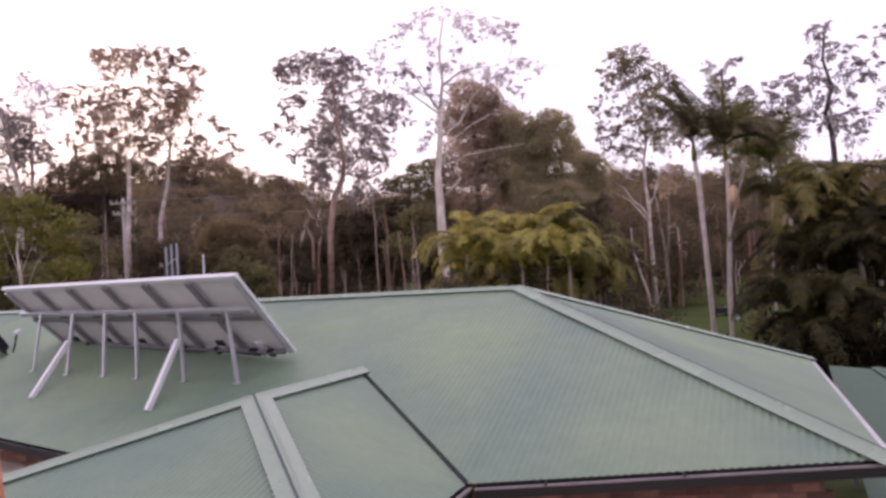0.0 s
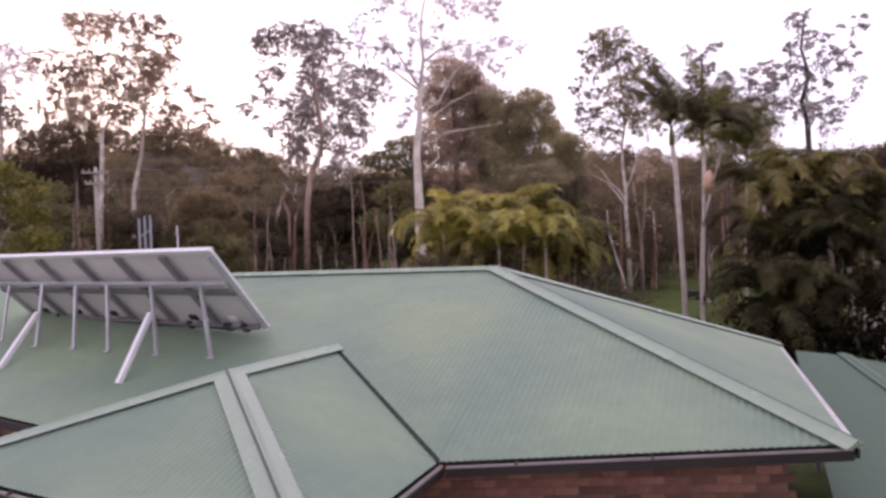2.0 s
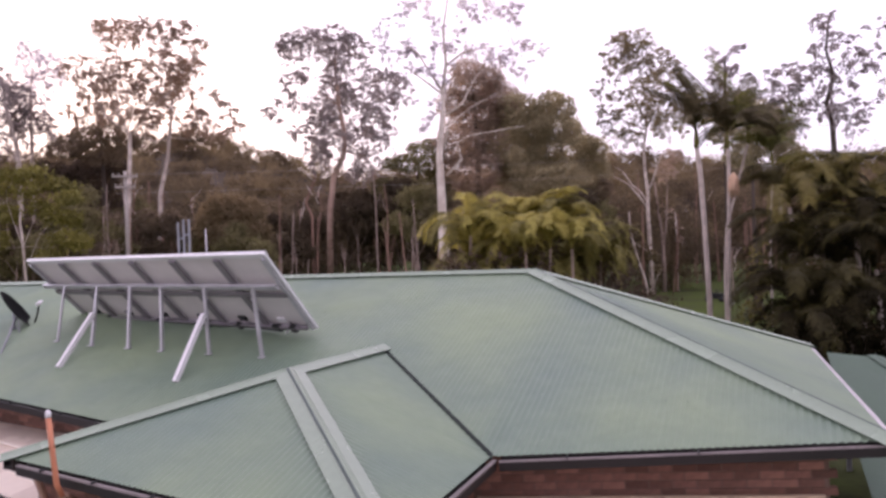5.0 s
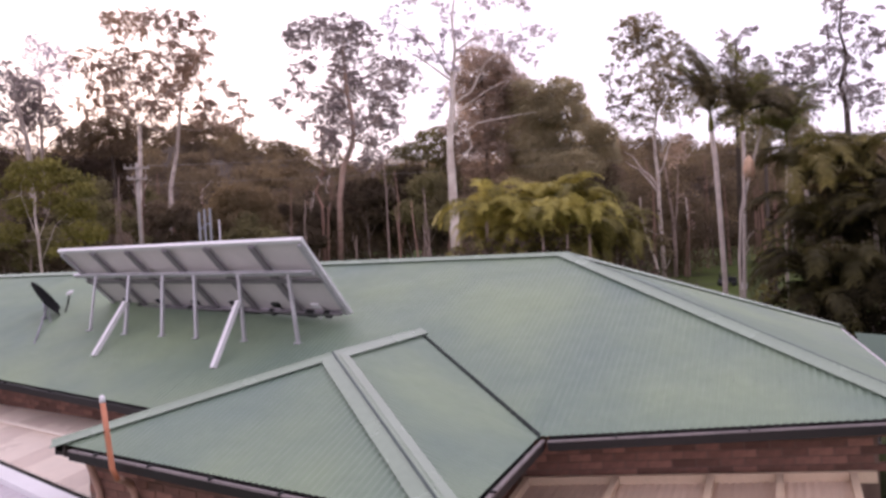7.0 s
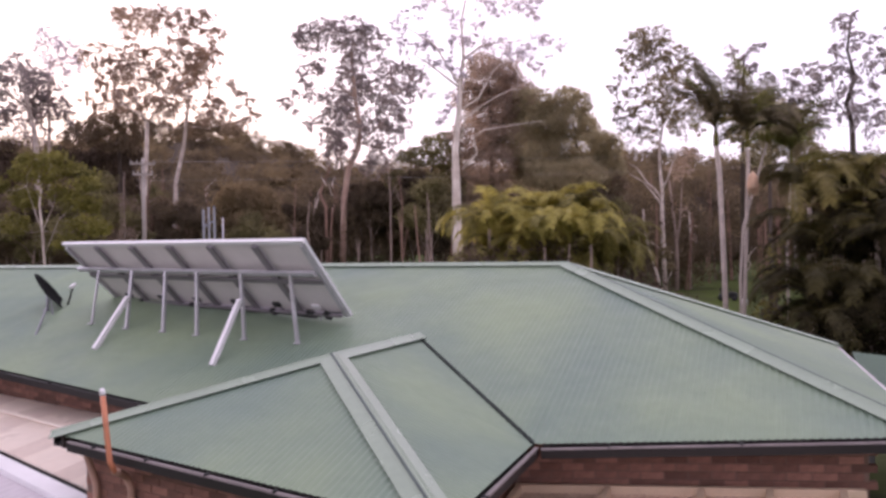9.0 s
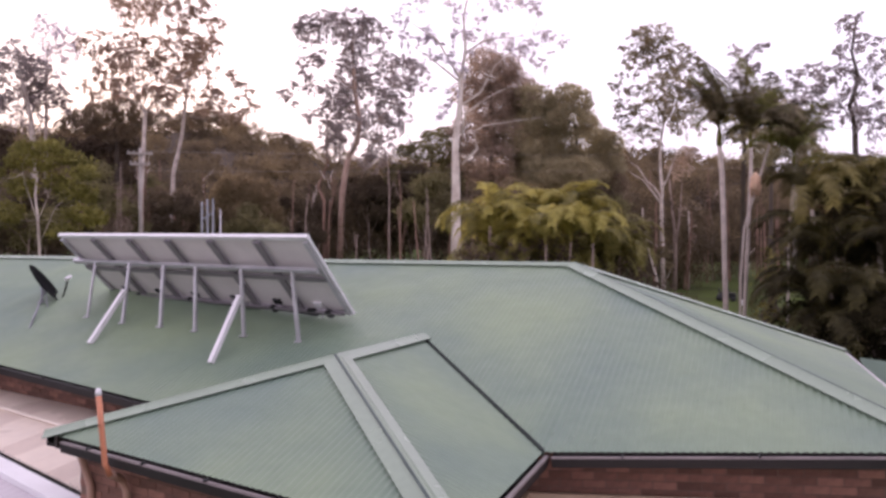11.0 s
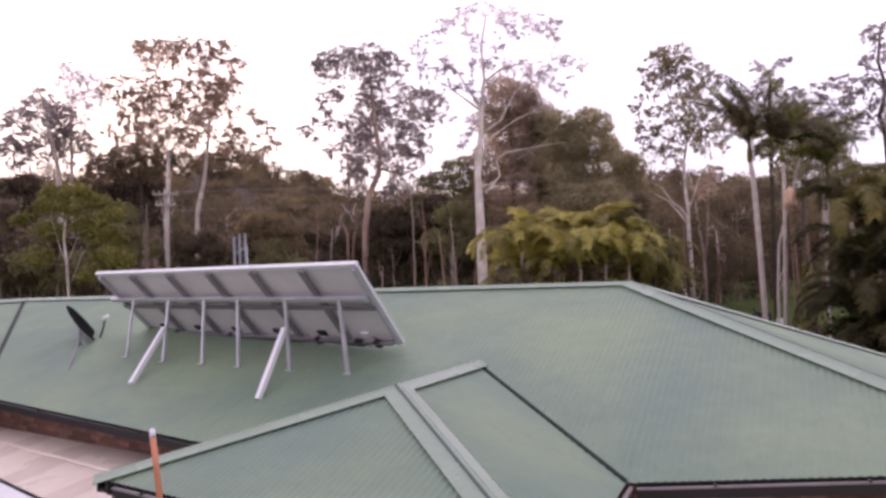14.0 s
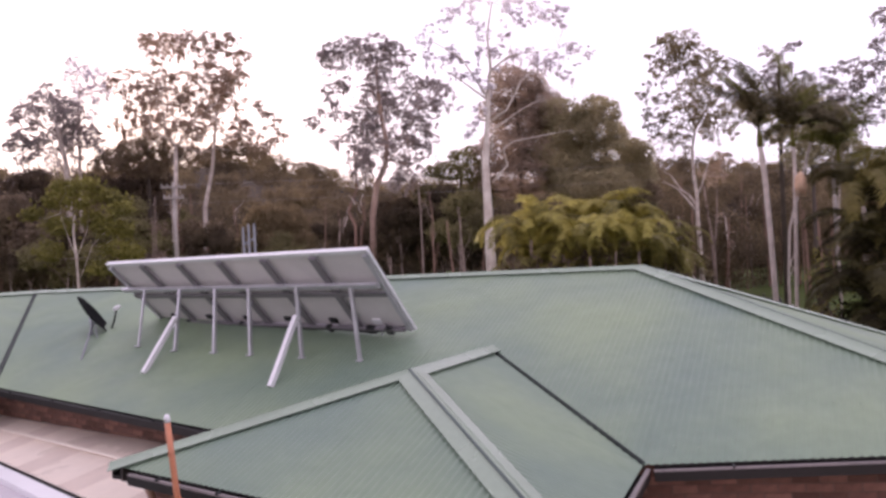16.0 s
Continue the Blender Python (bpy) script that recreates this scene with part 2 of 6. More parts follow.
def bar_mesh(name, a, b, w, h, mat, up=(0, 0, 1), bevel=0.004):
    """A straight bar of section w by h from a to b with softened edges."""
    a, b = Vector(a), Vector(b)
    d = (b - a).normalized()
    s = d.cross(Vector(up)).normalized()
    u = s.cross(d)
    c = min(bevel, w * 0.3, h * 0.3)
    sec = [(-w / 2 + c, -h / 2), (w / 2 - c, -h / 2), (w / 2, -h / 2 + c), (w / 2, h / 2 - c),
           (w / 2 - c, h / 2), (-w / 2 + c, h / 2), (-w / 2, h / 2 - c), (-w / 2, -h / 2 + c)]
    vs = [p + s * x + u * y for p in (a, b) for x, y in sec]
    fs = [(k, (k + 1) % 8, 8 + (k + 1) % 8, 8 + k) for k in range(8)] + [tuple(range(8))[::-1], tuple(range(8, 16))]
    return mesh_of(name, vs, fs, mat)


def extrude_mesh(name, a, b, right, up, section, mat, closed=True, smooth=False):
    """A section of (right, up) offsets drawn straight from a to b."""
    a, b, right, up = Vector(a), Vector(b), Vector(right), Vector(up)
    n = len(section)
    vs = [p + right * x + up * y for p in (a, b) for x, y in section]
    fs = [(k, (k + 1) % n, n + (k + 1) % n, n + k) for k in range(n if closed else n - 1)]
    if closed:
        fs += [tuple(range(n))[::-1], tuple(range(n, 2 * n))]
    return mesh_of(name, vs, fs, mat, smooth)


def corrugated(name, corners, eave, mat, pitch=0.076, depth=0.0072, steps=4):
    """Corrugated sheeting over a flat polygon: ribs run up the slope, square to the eave direction."""
    corners = [Vector(c) for c in corners]
    nrm = V(0, 0, 0)
    for i, c in enumerate(corners):
        nrm += c.cross(corners[(i + 1) % len(corners)])
    nrm.normalize()
    if nrm.z < 0:
        nrm = -nrm
    o = corners[0]
    ex = Vector(eave)
    ex = (ex - nrm * ex.dot(nrm)).normalized()
    ey = nrm.cross(ex)
    flat = [((c - o).dot(ex), (c - o).dot(ey)) for c in corners]
    cuts = sorted({round(p[0], 5) for p in flat})
    vs, fs = [], []
    for s0, s1 in zip(cuts[:-1], cuts[1:]):
        if s1 - s0 < 1e-4:
            continue
        mid, edges = (s0 + s1) / 2, []
        for i in range(len(flat)):
            (xa, ya), (xb, yb) = flat[i], flat[(i + 1) % len(flat)]
            if (xa - mid) * (xb - mid) < 0:
                g = (yb - ya) / (xb - xa)
                edges.append((ya + g * (mid - xa), ya - g * xa, g))
        edges.sort()
        n = max(2, int((s1 - s0) / (pitch / steps)) + 1)
        for lo, hi in zip(edges[::2], edges[1::2]):
            base = len(vs)
            for k in range(n + 1):
                s = s0 + (s1 - s0) * k / n
                z = depth * math.cos(2 * math.pi * s / pitch) + depth
                for e in (lo, hi):
                    vs.append(o + ex * s + ey * (e[1] + e[2] * s) + nrm * z)
            for k in range(n):
                fs.append((base + 2 * k, base + 2 * k + 2, base + 2 * k + 3, base + 2 * k + 1))
    return mesh_of(name, vs, fs, mat, True)


def cap_mesh(name, a, b, na, nb, mat, wing=0.125, wing_b=0.0):
    """A folded cap over a ridge or hip from a to b between two faces with normals na and nb."""
    a, b, na, nb = Vector(a), Vector(b), Vector(na).normalized(), Vector(nb).normalized()
    d = (b - a).normalized()
    da, db = na.cross(d).normalized(), nb.cross(d).normalized()
    if da.dot(nb) > 0:
        da = -da
    if db.dot(na) > 0:
        db = -db
    up = (na + nb).normalized()
    wing_b = wing_b or wing
    sec = [da * (wing - 0.004) + na * 0.0185, da * wing + na * 0.028, da * 0.05 + na * 0.034, da * 0.022 + up * 0.046,
           da * 0.008 + up * 0.054, db * 0.008 + up * 0.054, db * 0.022 + up * 0.046, db * 0.05 + nb * 0.034,
           db * wing_b + nb * 0.028, db * (wing_b - 0.004) + nb * 0.0185]
    n = len(sec)
    vs = [p + s for p in (a, b) for s in sec]
    fs = [(k, k + 1, n + k + 1, n + k) for k in range(n - 1)]
    fs += [tuple(range(n))[::-1], tuple(range(n, 2 * n))]
    return mesh_of(name, vs, fs, mat)


# ---- ground ----
def ground_at(x, y):
    r = math.hypot(x - 3, y - 2)
    w = math.atan2(y - 2, x - 3)
    z = 0.032 * max(0.0, min(r, 90) - 16) * max(0.0, min(1.0, (math.sin(w) + 0.5) / 0.6)) * (1 - 0.9 * math.exp(-((w - 1.66) / 0.22) ** 2))
    if 0 < r < 200:
        z += 0.12 * noise.noise((x * 0.13, y * 0.13, 0)) * min(1, r / 30)
    return z


def build_ground():
    vs, fs = [], []
    rad = [0, 4, 8, 12, 16, 20, 26, 34, 44, 56, 70, 90, 120, 180, 300, 600, 1200, 2400]
    seg = 72
    for i, r in enumerate(rad):
        for k in range(seg):
            w = 2 * math.pi * k / seg
            x, y = 3 + r * math.cos(w), 2 + r * math.sin(w)
            vs.append((x, y, ground_at(x, y)))
    for i in range(len(rad) - 1):
        for k in range(seg):
            k2 = (k + 1) % seg
            fs.append((i * seg + k, (i + 1) * seg + k, (i + 1) * seg + k2, i * seg + k2))
    tagged(new("ground", mesh_of("ground", vs, fs, GRASS, True)), "mown green grass round the house, rising to the woods",
           "ground", kind="structure")


build_ground()

# ---- the house ----
SLOPE, EAVE = 0.3968, 2.481


def on_main(x, y):
    return V(x, y, EAVE + SLOPE * y)


apex, ridge_west = on_main(2.06, 4.27), on_main(-12.2, 4.22)
eave_w, eave_m, eave_in = on_main(-8.05, 0.60), on_main(-2.65, -0.01), on_main(-1.95, -0.03)
val_top, val_bot, corner_e = on_main(0.55, 1.90), on_main(2.85, -0.03), on_main(6.50, 0.63)
corner_far = V(6.12, 8.75, 2.43)
wing_apex, wing_w, wing_e = V(0.60, -0.34, 3.31), V(-1.92, -1.93, 2.59), V(2.98, -2.50, 2.49)
west_ridge_end = V(-12.2, -6.0, ridge_west.z)
west_eave_end = V(-8.05, -6.0, eave_w.z)
back_w = V(-16.4, 8.8, 2.45)

house = thing("house", (0, 2, 0), "low brick house with a green corrugated steel hip roof", "house")


def normal_of(*p):
    a, b, c = [Vector(q) for q in p[:3]]
    n = (b - a).cross(c - a).normalized()
    return n if n.z > 0 else -n


def onto(p, q, n):
    """p moved straight down or up into the plane through q with normal n."""
    return V(p.x, p.y, q.z - ((p.x - q.x) * n.x + (p.y - q.y) * n.y) / n.z)


N_MAIN = normal_of(corner_e, apex, val_bot)
wing_e = onto(wing_e, wing_apex, normal_of(wing_apex, val_top, val_bot))
N_END = normal_of(corner_e, corner_far, apex)
N_BACK = normal_of(apex, ridge_west, corner_far)
N_WR = normal_of(wing_e, wing_apex, val_top)
N_WF = normal_of(wing_w, wing_e, wing_apex)
N_WL = normal_of(wing_w, wing_apex, val_top)
N_WEST = normal_of(west_ridge_end, ridge_west, eave_w)


w_val_bot, w_val_top = onto(val_bot, wing_apex, N_WR), onto(val_top, wing_apex, N_WR)
ROOFS = [
    ("roof_sheet", [eave_w, eave_m, eave_in, val_top, val_bot, corner_e, apex, ridge_west], (1, 0, 0)),
    ("roof_sheet", [corner_e, corner_far, apex], (-0.02, 1, 0)),
    ("roof_sheet", [corner_far, onto(back_w, apex, N_BACK), ridge_west, apex], (-1, 0, 0)),
    ("roof_sheet", [wing_e, w_val_bot, w_val_top, wing_apex], (0, 1, 0)),
    ("roof_sheet", [wing_w, wing_e, wing_apex], wing_e - wing_w),
    ("roof_sheet", [wing_apex, onto(val_top, wing_apex, N_WL), onto(eave_in, wing_apex, N_WL), wing_w], (0, 1, 0)),
    ("roof_sheet", [west_eave_end, eave_w, ridge_west, west_ridge_end], (0, 1, 0)),
    ("roof_sheet", [west_ridge_end, ridge_west, V(-16.4, 8.6, 2.45), V(-16.4, -6.0, 2.45)], (0, 1, 0)),
]
for nm, poly, ed in ROOFS:
    piece(nm, corrugated("roof_sheet", poly, ed, ROOF), house)
lift = V(0, 0, 0.014)
for a, b, na, nb in [(apex, ridge_west, N_MAIN, N_BACK), (ridge_west, west_ridge_end, N_WEST, V(-N_WEST.x, 0, N_WEST.z)),
                     (wing_apex, val_top + V(-0.02, 0.06, 0.02), N_WR, N_WL)]:
    piece("ridge_cap", cap_mesh("ridge_cap", a + lift, b + lift, na, nb, CAP, 0.09 if a is apex else 0.125), house, "pale green folded steel ridge capping")
for a, b, na, nb in [(corner_e, apex, N_MAIN, N_END), (corner_far, apex, N_END, N_BACK),
                     (wing_w, wing_apex, N_WF, N_WL), (wing_e, wing_apex, N_WF, N_WR)]:
    piece("hip_cap", cap_mesh("hip_cap", a + lift - (b - a).normalized() * 0.05, b + lift, na, nb, CAP, 0.14 if b is apex else 0.12 if a is wing_w else 0.17, 0.12 if a is corner_e else 0.0), house,
          "pale green folded steel hip capping")

# Dark bar on each hip crest paints in the capping's shade line.
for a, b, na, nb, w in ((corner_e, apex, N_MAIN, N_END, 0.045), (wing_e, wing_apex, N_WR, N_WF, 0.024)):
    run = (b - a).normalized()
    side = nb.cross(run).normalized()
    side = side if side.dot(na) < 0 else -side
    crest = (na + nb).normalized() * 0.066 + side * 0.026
    piece("crest_shade_strip", bar_mesh("crest_shade_strip", a + crest, b + crest, w, 0.014, CREST_SHADE, nb), house, "dark strip painted in for the shade along the hip capping")


def valley(a, b, w=0.018):
    """The dark folded channel where two roof faces meet."""
    d = (b - a).normalized()
    s = d.cross(V(0, 0, 1)).normalized()
    u = s.cross(d)
    if u.z < 0:
        u = -u
    sec = [(-w, 0.036), (-w * 0.5, 0.020), (w * 0.5, 0.020), (w, 0.036), (w, -0.03), (-w, -0.03)]
    return extrude_mesh("valley_tray", a, b, s, u, sec, TRAY)


piece("valley_tray", valley(val_top, val_bot), house, "dark valley tray between roof faces")
piece("valley_tray", valley(ridge_west, eave_w, 0.035), house, "dark valley tray between roof faces")


def gutter(a, b, out, lip, straps=True, step=1.25, inner=0.030):
    """A boxed eaves gutter from a to b with its lip, fascia and straps; out points away from the wall."""
    a, b, out = Vector(a), Vector(b), Vector(out)
    d = (b - a).normalized()
    out = (out - d * out.dot(d)).normalized()
    up = V(0, 0, 1)
    trough = [(-0.05, -0.01), (-0.05, -0.08), (0.045, -0.08), (0.054, -0.03), (0.066, -0.03), (0.066, -0.118), (-0.06, -0.118), (-0.06, -0.01)]
    g = piece("gutter", extrude_mesh("gutter", a, b, out, up, trough, GUTTER), house, "dark brown steel eaves gutter")
    rim = extrude_mesh("gutter_lip", a, b, out, up, [(inner, -0.026), (inner, -0.012), (0.070, -0.012), (0.075, -0.028), (0.068, -0.030), (0.060, -0.026)], lip)
    r = new("gutter_lip", rim)
    r.parent = g
    r.location = -house.location - g.location
    r["label"] = "dark gutter lip" if lip is GUTTER else "pale gutter lip"
    fas = [(-0.062, 0.0), (-0.062, -0.13), (-0.09, -0.13), (-0.09, 0.0)]
    piece("fascia", extrude_mesh("fascia", a, b, out, up, fas, SOFFIT), house)
    piece("soffit", extrude_mesh("soffit", a, b, out, up, [(-0.07, -0.115), (-0.07, -0.13), (-0.47, -0.13), (-0.47, -0.115)], SOFFIT), house)
    if straps:
        n = int((b - a).length / step)
        for k in range(n):
            c = a + d * ((k + 0.55) * step)
            st = bar_mesh("gutter_strap", c + out * 0.03 - up * 0.004, c + out * 0.085 - up * 0.004, 0.022, 0.022, BLACK)
            so = new("gutter_strap", st)
            so.parent = g
            so.location = -house.location - g.location


dz = V(0, 0, -0.005)
gutter(eave_w + dz, eave_m + dz, (0, -1, 0), GUTTER)
gutter(eave_m + dz, eave_in + dz, (0, -1, 0), GUTTER, False)
gutter(val_bot + V(0.10, 0, 0) + dz, corner_e + dz, (0, -1, 0), LIP)
gutter(corner_e + V(0, 0.02, 0) + dz, corner_far + dz, (1, 0, 0), PALE_LIP, False, inner=-0.03)
gutter(wing_w + (wing_e - wing_w).normalized() * 0.28 + dz, wing_e + dz, (0, -1, 0), LIP, step=0.85)
gutter(wing_e + dz, w_val_bot + V(0, -0.02, 0) + dz, (1, 0, 0), LIP, step=1.4)
gutter(wing_w + dz, eave_in + dz, (-1, 0, 0), LIP, False)


# rows of roof screws across the front face
sv, sf = [], []
for r in range(6):
    yy = 0.25 + 0.78 * r
    k = 0
    x = -11.5
    while x < 6.2:
        low = 0.60 * (-2.65 - x) / 5.4 if x < -2.65 else 0.18 * (x - 2.85) if x > 2.85 else 0.0
        inside = low + 0.12 < yy < 4.3 and x > -8.1 - yy * 0.95 and x < 6.25 - yy * 0.95 and not (-1.9 + yy * 1.15 < x < 2.8 - yy * 1.15)
        if inside:
            p = on_main(x, yy) + V(0, 0, 0.02)
            b0 = len(sv)
            for q in range(6):
                w = math.pi * q / 3
                sv.append(p + V(0.011 * math.cos(w), 0.011 * math.sin(w), 0))
            sv.append(p + V(0, 0, 0.009))
            sf += [(b0 + q, b0 + (q + 1) % 6, b0 + 6) for q in range(6)]
        x += 0.228
tagged(piece("roof_screws", mesh_of("roof_screws", sv, sf, CAP), house, "rows of pale roof screws"), kind="stuff")


# ---- brick walls ----
BRICKS = [mesh_of("brick", [(x, y, z) for x in (0, 0.23) for y in (-0.012 + 0.004 * k, 0.06) for z in (0, 0.076)],
                  [(0, 1, 3, 2), (4, 6, 7, 5), (0, 4, 5, 1), (2, 3, 7, 6), (0, 2, 6, 4), (1, 5, 7, 3)], BRICK) for k in range(3)]
brick_jobs = []


def wall(a, b, top, rows=0, start=0.0, end=None, rise=0.0):
    """A brick wall from a to b (its outer face); rows of single bricks below its top."""
    a, b = V(a[0], a[1], 0), V(b[0], b[1], 0)
    d = (b - a).normalized()
    inn = V(-d.y, d.x, 0)
    vs, fs = [], []
    for p in (a, b):
        for off in (0.0, 0.11):
            for z in (0, top):
                q = p + inn * off
                vs.append((q.x, q.y, z + (rise if z and p is b else 0)))
    fs = [(0, 1, 3, 2), (4, 6, 7, 5), (0, 4, 5, 1), (2, 3, 7, 6), (0, 2, 6, 4), (1, 5, 7, 3)]
    w = piece("wall", mesh_of("wall", vs, fs, MORTAR), house, "red-brown face brick wall")
    brick_jobs.append((w, a, d, top, rows, start, end if end else (b - a).length, rise))


wall((-8.75, 1.07), (-1.55, 0.36), 2.582, 6, 0.0, 7.1, rise=-0.232)
wall((2.42, 0.42), (6.0, 1.05), 2.37, 6, rise=0.20)
wall((-1.74, -1.72), (2.51, -2.07), 2.45, 10, rise=-0.09)
wall((2.51, -2.06), (2.45, 0.42), 2.36, 9)
wall((-1.55, 0.36), (-1.74, -1.72), 2.38, 0)
wall((6.0, 1.05), (5.8, 8.4), 2.3, 0)
wall((5.8, 8.4), (-16.0, 8.4), 2.3, 0)
wall((-8.75, -6.0), (-8.75, 1.07), 2.3, 0)
wall((-16.0, 8.4), (-16.0, -6.0), 2.3, 0)
wall((-16.0, -6.0), (-8.75, -6.0), 2.3, 0)


# ---- solar array on its tilted frame ----
TL, TR, BR, BL = V(-6.60, 1.82, 4.69), V(-0.74, 1.02, 4.655), V(-0.79, 2.26, 3.51), V(-6.63, 3.02, 3.61)
face = (TR - TL).cross(BR - TR).normalized()
if face.y < 0:
    face = -face                                   # the glass looks away, to the north


def on_array(u, v, h=0.0):
    """A point of the array: u modules along, v of the way down, h metres behind the glass."""
    return (TL * (1 - u / 6) + TR * (u / 6)) * (1 - v) + (BL * (1 - u / 6) + BR * (u / 6)) * v - face * h


def slab(name, u0, u1, v0, v1, h0, h1, mat):
    vs = [on_array(u, v, h) for h in (h0, h1) for u, v in ((u0, v0), (u1, v0), (u1, v1), (u0, v1))]
    return mesh_of(name, vs, [(0, 1, 2, 3), (7, 6, 5, 4), (0, 4, 5, 1), (1, 5, 6, 2), (2, 6, 7, 3), (3, 7, 4, 0)], mat)


rack = thing("solar_array", V(-3.5, 1.9, 3.2), "six solar panels seen from behind on a tilted steel rack", "solar array")
for k in range(6):
    g0, g1 = k + 0.012, k + 0.988
    mod = piece("solar_panel", slab("solar_panel", g0 + 0.02, g1 - 0.02, 0.012, 0.988, 0.006, 0.012, BACK), rack, "solar panel with pale grey backsheet")
    piece("glass", slab("glass", g0 + 0.01, g1 - 0.01, 0.006, 0.994, 0.0, 0.005, CELL), mod, "blue-black cell glass")
    for nm, q in (("frame_side", (g0, g0 + 0.035, 0.0, 1.0)), ("frame_side", (g1 - 0.035, g1, 0.0, 1.0)),
                  ("frame_end", (g0 + 0.036, g1 - 0.036, 0.0, 0.024)), ("frame_end", (g0 + 0.036, g1 - 0.036, 0.976, 1.0))):
        piece(nm, slab(nm, *q, -0.002, 0.040, ALU_BRIGHT if q[2] == 0.0 and nm == "frame_end" else ALU), mod)
    piece("junction_box", slab("junction_box", k + 0.42 - 0.12 * (k == 5), k + 0.58 - 0.12 * (k == 5), 0.87, 0.93, 0.013, 0.042, BLACK if k != 5 else WHITE), mod)
    piece("cable", tube_mesh("cable", [on_array(k + 0.5, 0.93, 0.02), on_array(k + 0.62, 0.965, 0.05), on_array(k + 0.85, 0.955, 0.035), on_array(k + 1.0, 0.94, 0.03)], 0.007, BLACK, 6), mod)
for k in range(7):
    u = min(max(k, 0.04), 5.96)
    piece("slope_rail", bar_mesh("slope_rail", on_array(u, 0.03, 0.062), on_array(u, 0.985, 0.062), 0.125 if 0 < k < 6 else 0.07, 0.035, RAIL if 0 < k < 6 else ALU, face), rack, "dull grey rail")
piece("cross_rail", bar_mesh("cross_rail", on_array(-0.12, 0.37, 0.11), on_array(5.93, 0.35, 0.11), 0.085, 0.05, ALU, face), rack, "pale cross rail")
piece("cross_rail", bar_mesh("cross_rail", on_array(0.0, 0.955, 0.10), on_array(5.9, 0.955, 0.10), 0.05, 0.04, RAIL, face), rack)
# Dull bar drawn for the dark band below the pale rail.
piece("cross_rail", bar_mesh("cross_rail", on_array(0.0, 0.50, 0.085), on_array(5.95, 0.48, 0.085), 0.09, 0.03, RAIL, face), rack, "dull grey rail")
piece("side_trim", bar_mesh("side_trim", on_array(6.015, 0.0, 0.02), on_array(6.015, 1.0, 0.02), 0.03, 0.05, ALU_BRIGHT, face), rack, "bright side trim")
piece("conduit", tube_mesh("conduit", [on_array(0.15 + 0.45 * k, 0.985 + 0.012 * (k % 3), 0.075 + 0.012 * (k % 2)) for k in range(13)], 0.022, BLACK, 7), rack, "black cable run along the lower edge")
for u, w in ((0.9, 0.10), (2.35, 0.08), (3.62, 0.12), (4.4, 0.09), (5.25, 0.16), (5.6, 0.12)):
    piece("isolator", slab("isolator", u - w / 2, u + w / 2, 0.93, 1.01, 0.06, 0.12, BLACK), rack, "small black isolator box")
piece("top_trim", bar_mesh("top_trim", on_array(-0.02, -0.008, 0.012), on_array(6.02, -0.008, 0.012), 0.05, 0.065, WHITE, face), rack, "bright white top trim")
FEET = [(-6.06, 1.90), (-5.08, 1.79), (-4.18, 1.75), (-3.39, 1.70), (-2.37, 1.65), (-1.33, 1.61)]
for x, y in FEET:
    u = (x - TL.x) / (TR.x - TL.x) * 6
    top = on_array(u, 0.36, 0.13)
    foot = on_main(x, y)
    piece("post", bar_mesh("post", foot + V(0, 0, 0.0), V(x, top.y, top.z + 0.02), 0.05 if x > -6 else 0.035, 0.05 if x > -6 else 0.035, ALU, (0, 1, 0)), rack)
    piece("foot_plate", bar_mesh("foot_plate", foot + V(-0.05, 0, 0.012), foot + V(0.05, 0, 0.012), 0.11, 0.02, ALU, (0, 0, 1)), rack)
for (x0, y0), (x1, y1), z in (((-5.04, 1.11), (-5.08, 1.84), 3.74), ((-2.34, 0.90), (-2.37, 1.56), 3.76)):
    piece("brace", bar_mesh("brace", on_main(x0, y0) + V(0, 0, 0.02), V(x1, y1, z), 0.075, 0.075, WHITE, (0, 1, 0)), rack, "white square brace")
piece("hook", tube_mesh("hook", [on_main(-1.38, 2.30) + V(0, 0, 0.0), on_main(-1.38, 2.30) + V(0, 0, 0.1), on_main(-1.36, 2.35) + V(0, 0, 0.16), on_main(-1.30, 2.39) + V(0, 0, 0.14)], 0.014, ALU, 8), rack)

# ---- satellite dish ----
dish = thing("satellite_dish", on_main(-7.74, 2.3), "dark charcoal satellite dish on a steel mount on the roof", "satellite dish")
dc, dax = V(-7.80, 2.38, 3.76), V(0.60, 0.54, 0.60).normalized()
side = dax.cross(V(0, 0, 1)).normalized()
upv = side.cross(dax).normalized()
vs, fs = [dc - dax * 0.05], []
for i in range(1, 6):
    for k in range(20):
        w = 2 * math.pi * k / 20
        r = i / 5
        vs.append(dc + side * (0.40 * r * math.cos(w)) + upv * (0.44 * r * math.sin(w)) + dax * (0.075 * r * r - 0.05))
for k in range(20):
    fs.append((0, 1 + k, 1 + (k + 1) % 20))
    for i in range(4):
        fs.append((1 + i * 20 + k, 21 + i * 20 + k, 21 + i * 20 + (k + 1) % 20, 1 + i * 20 + (k + 1) % 20))
nb = len(vs)
vs += [v - dax * 0.012 for v in vs]
fs += [tuple(nb + q for q in f[::-1]) for f in fs]
fs += [(81 + k, 81 + nb + k, 81 + nb + (k + 1) % 20, 81 + (k + 1) % 20) for k in range(20)]
piece("reflector", mesh_of("reflector", vs, fs, GREY_DISH, True), dish)
feed = V(-7.20, 2.44, 3.89)
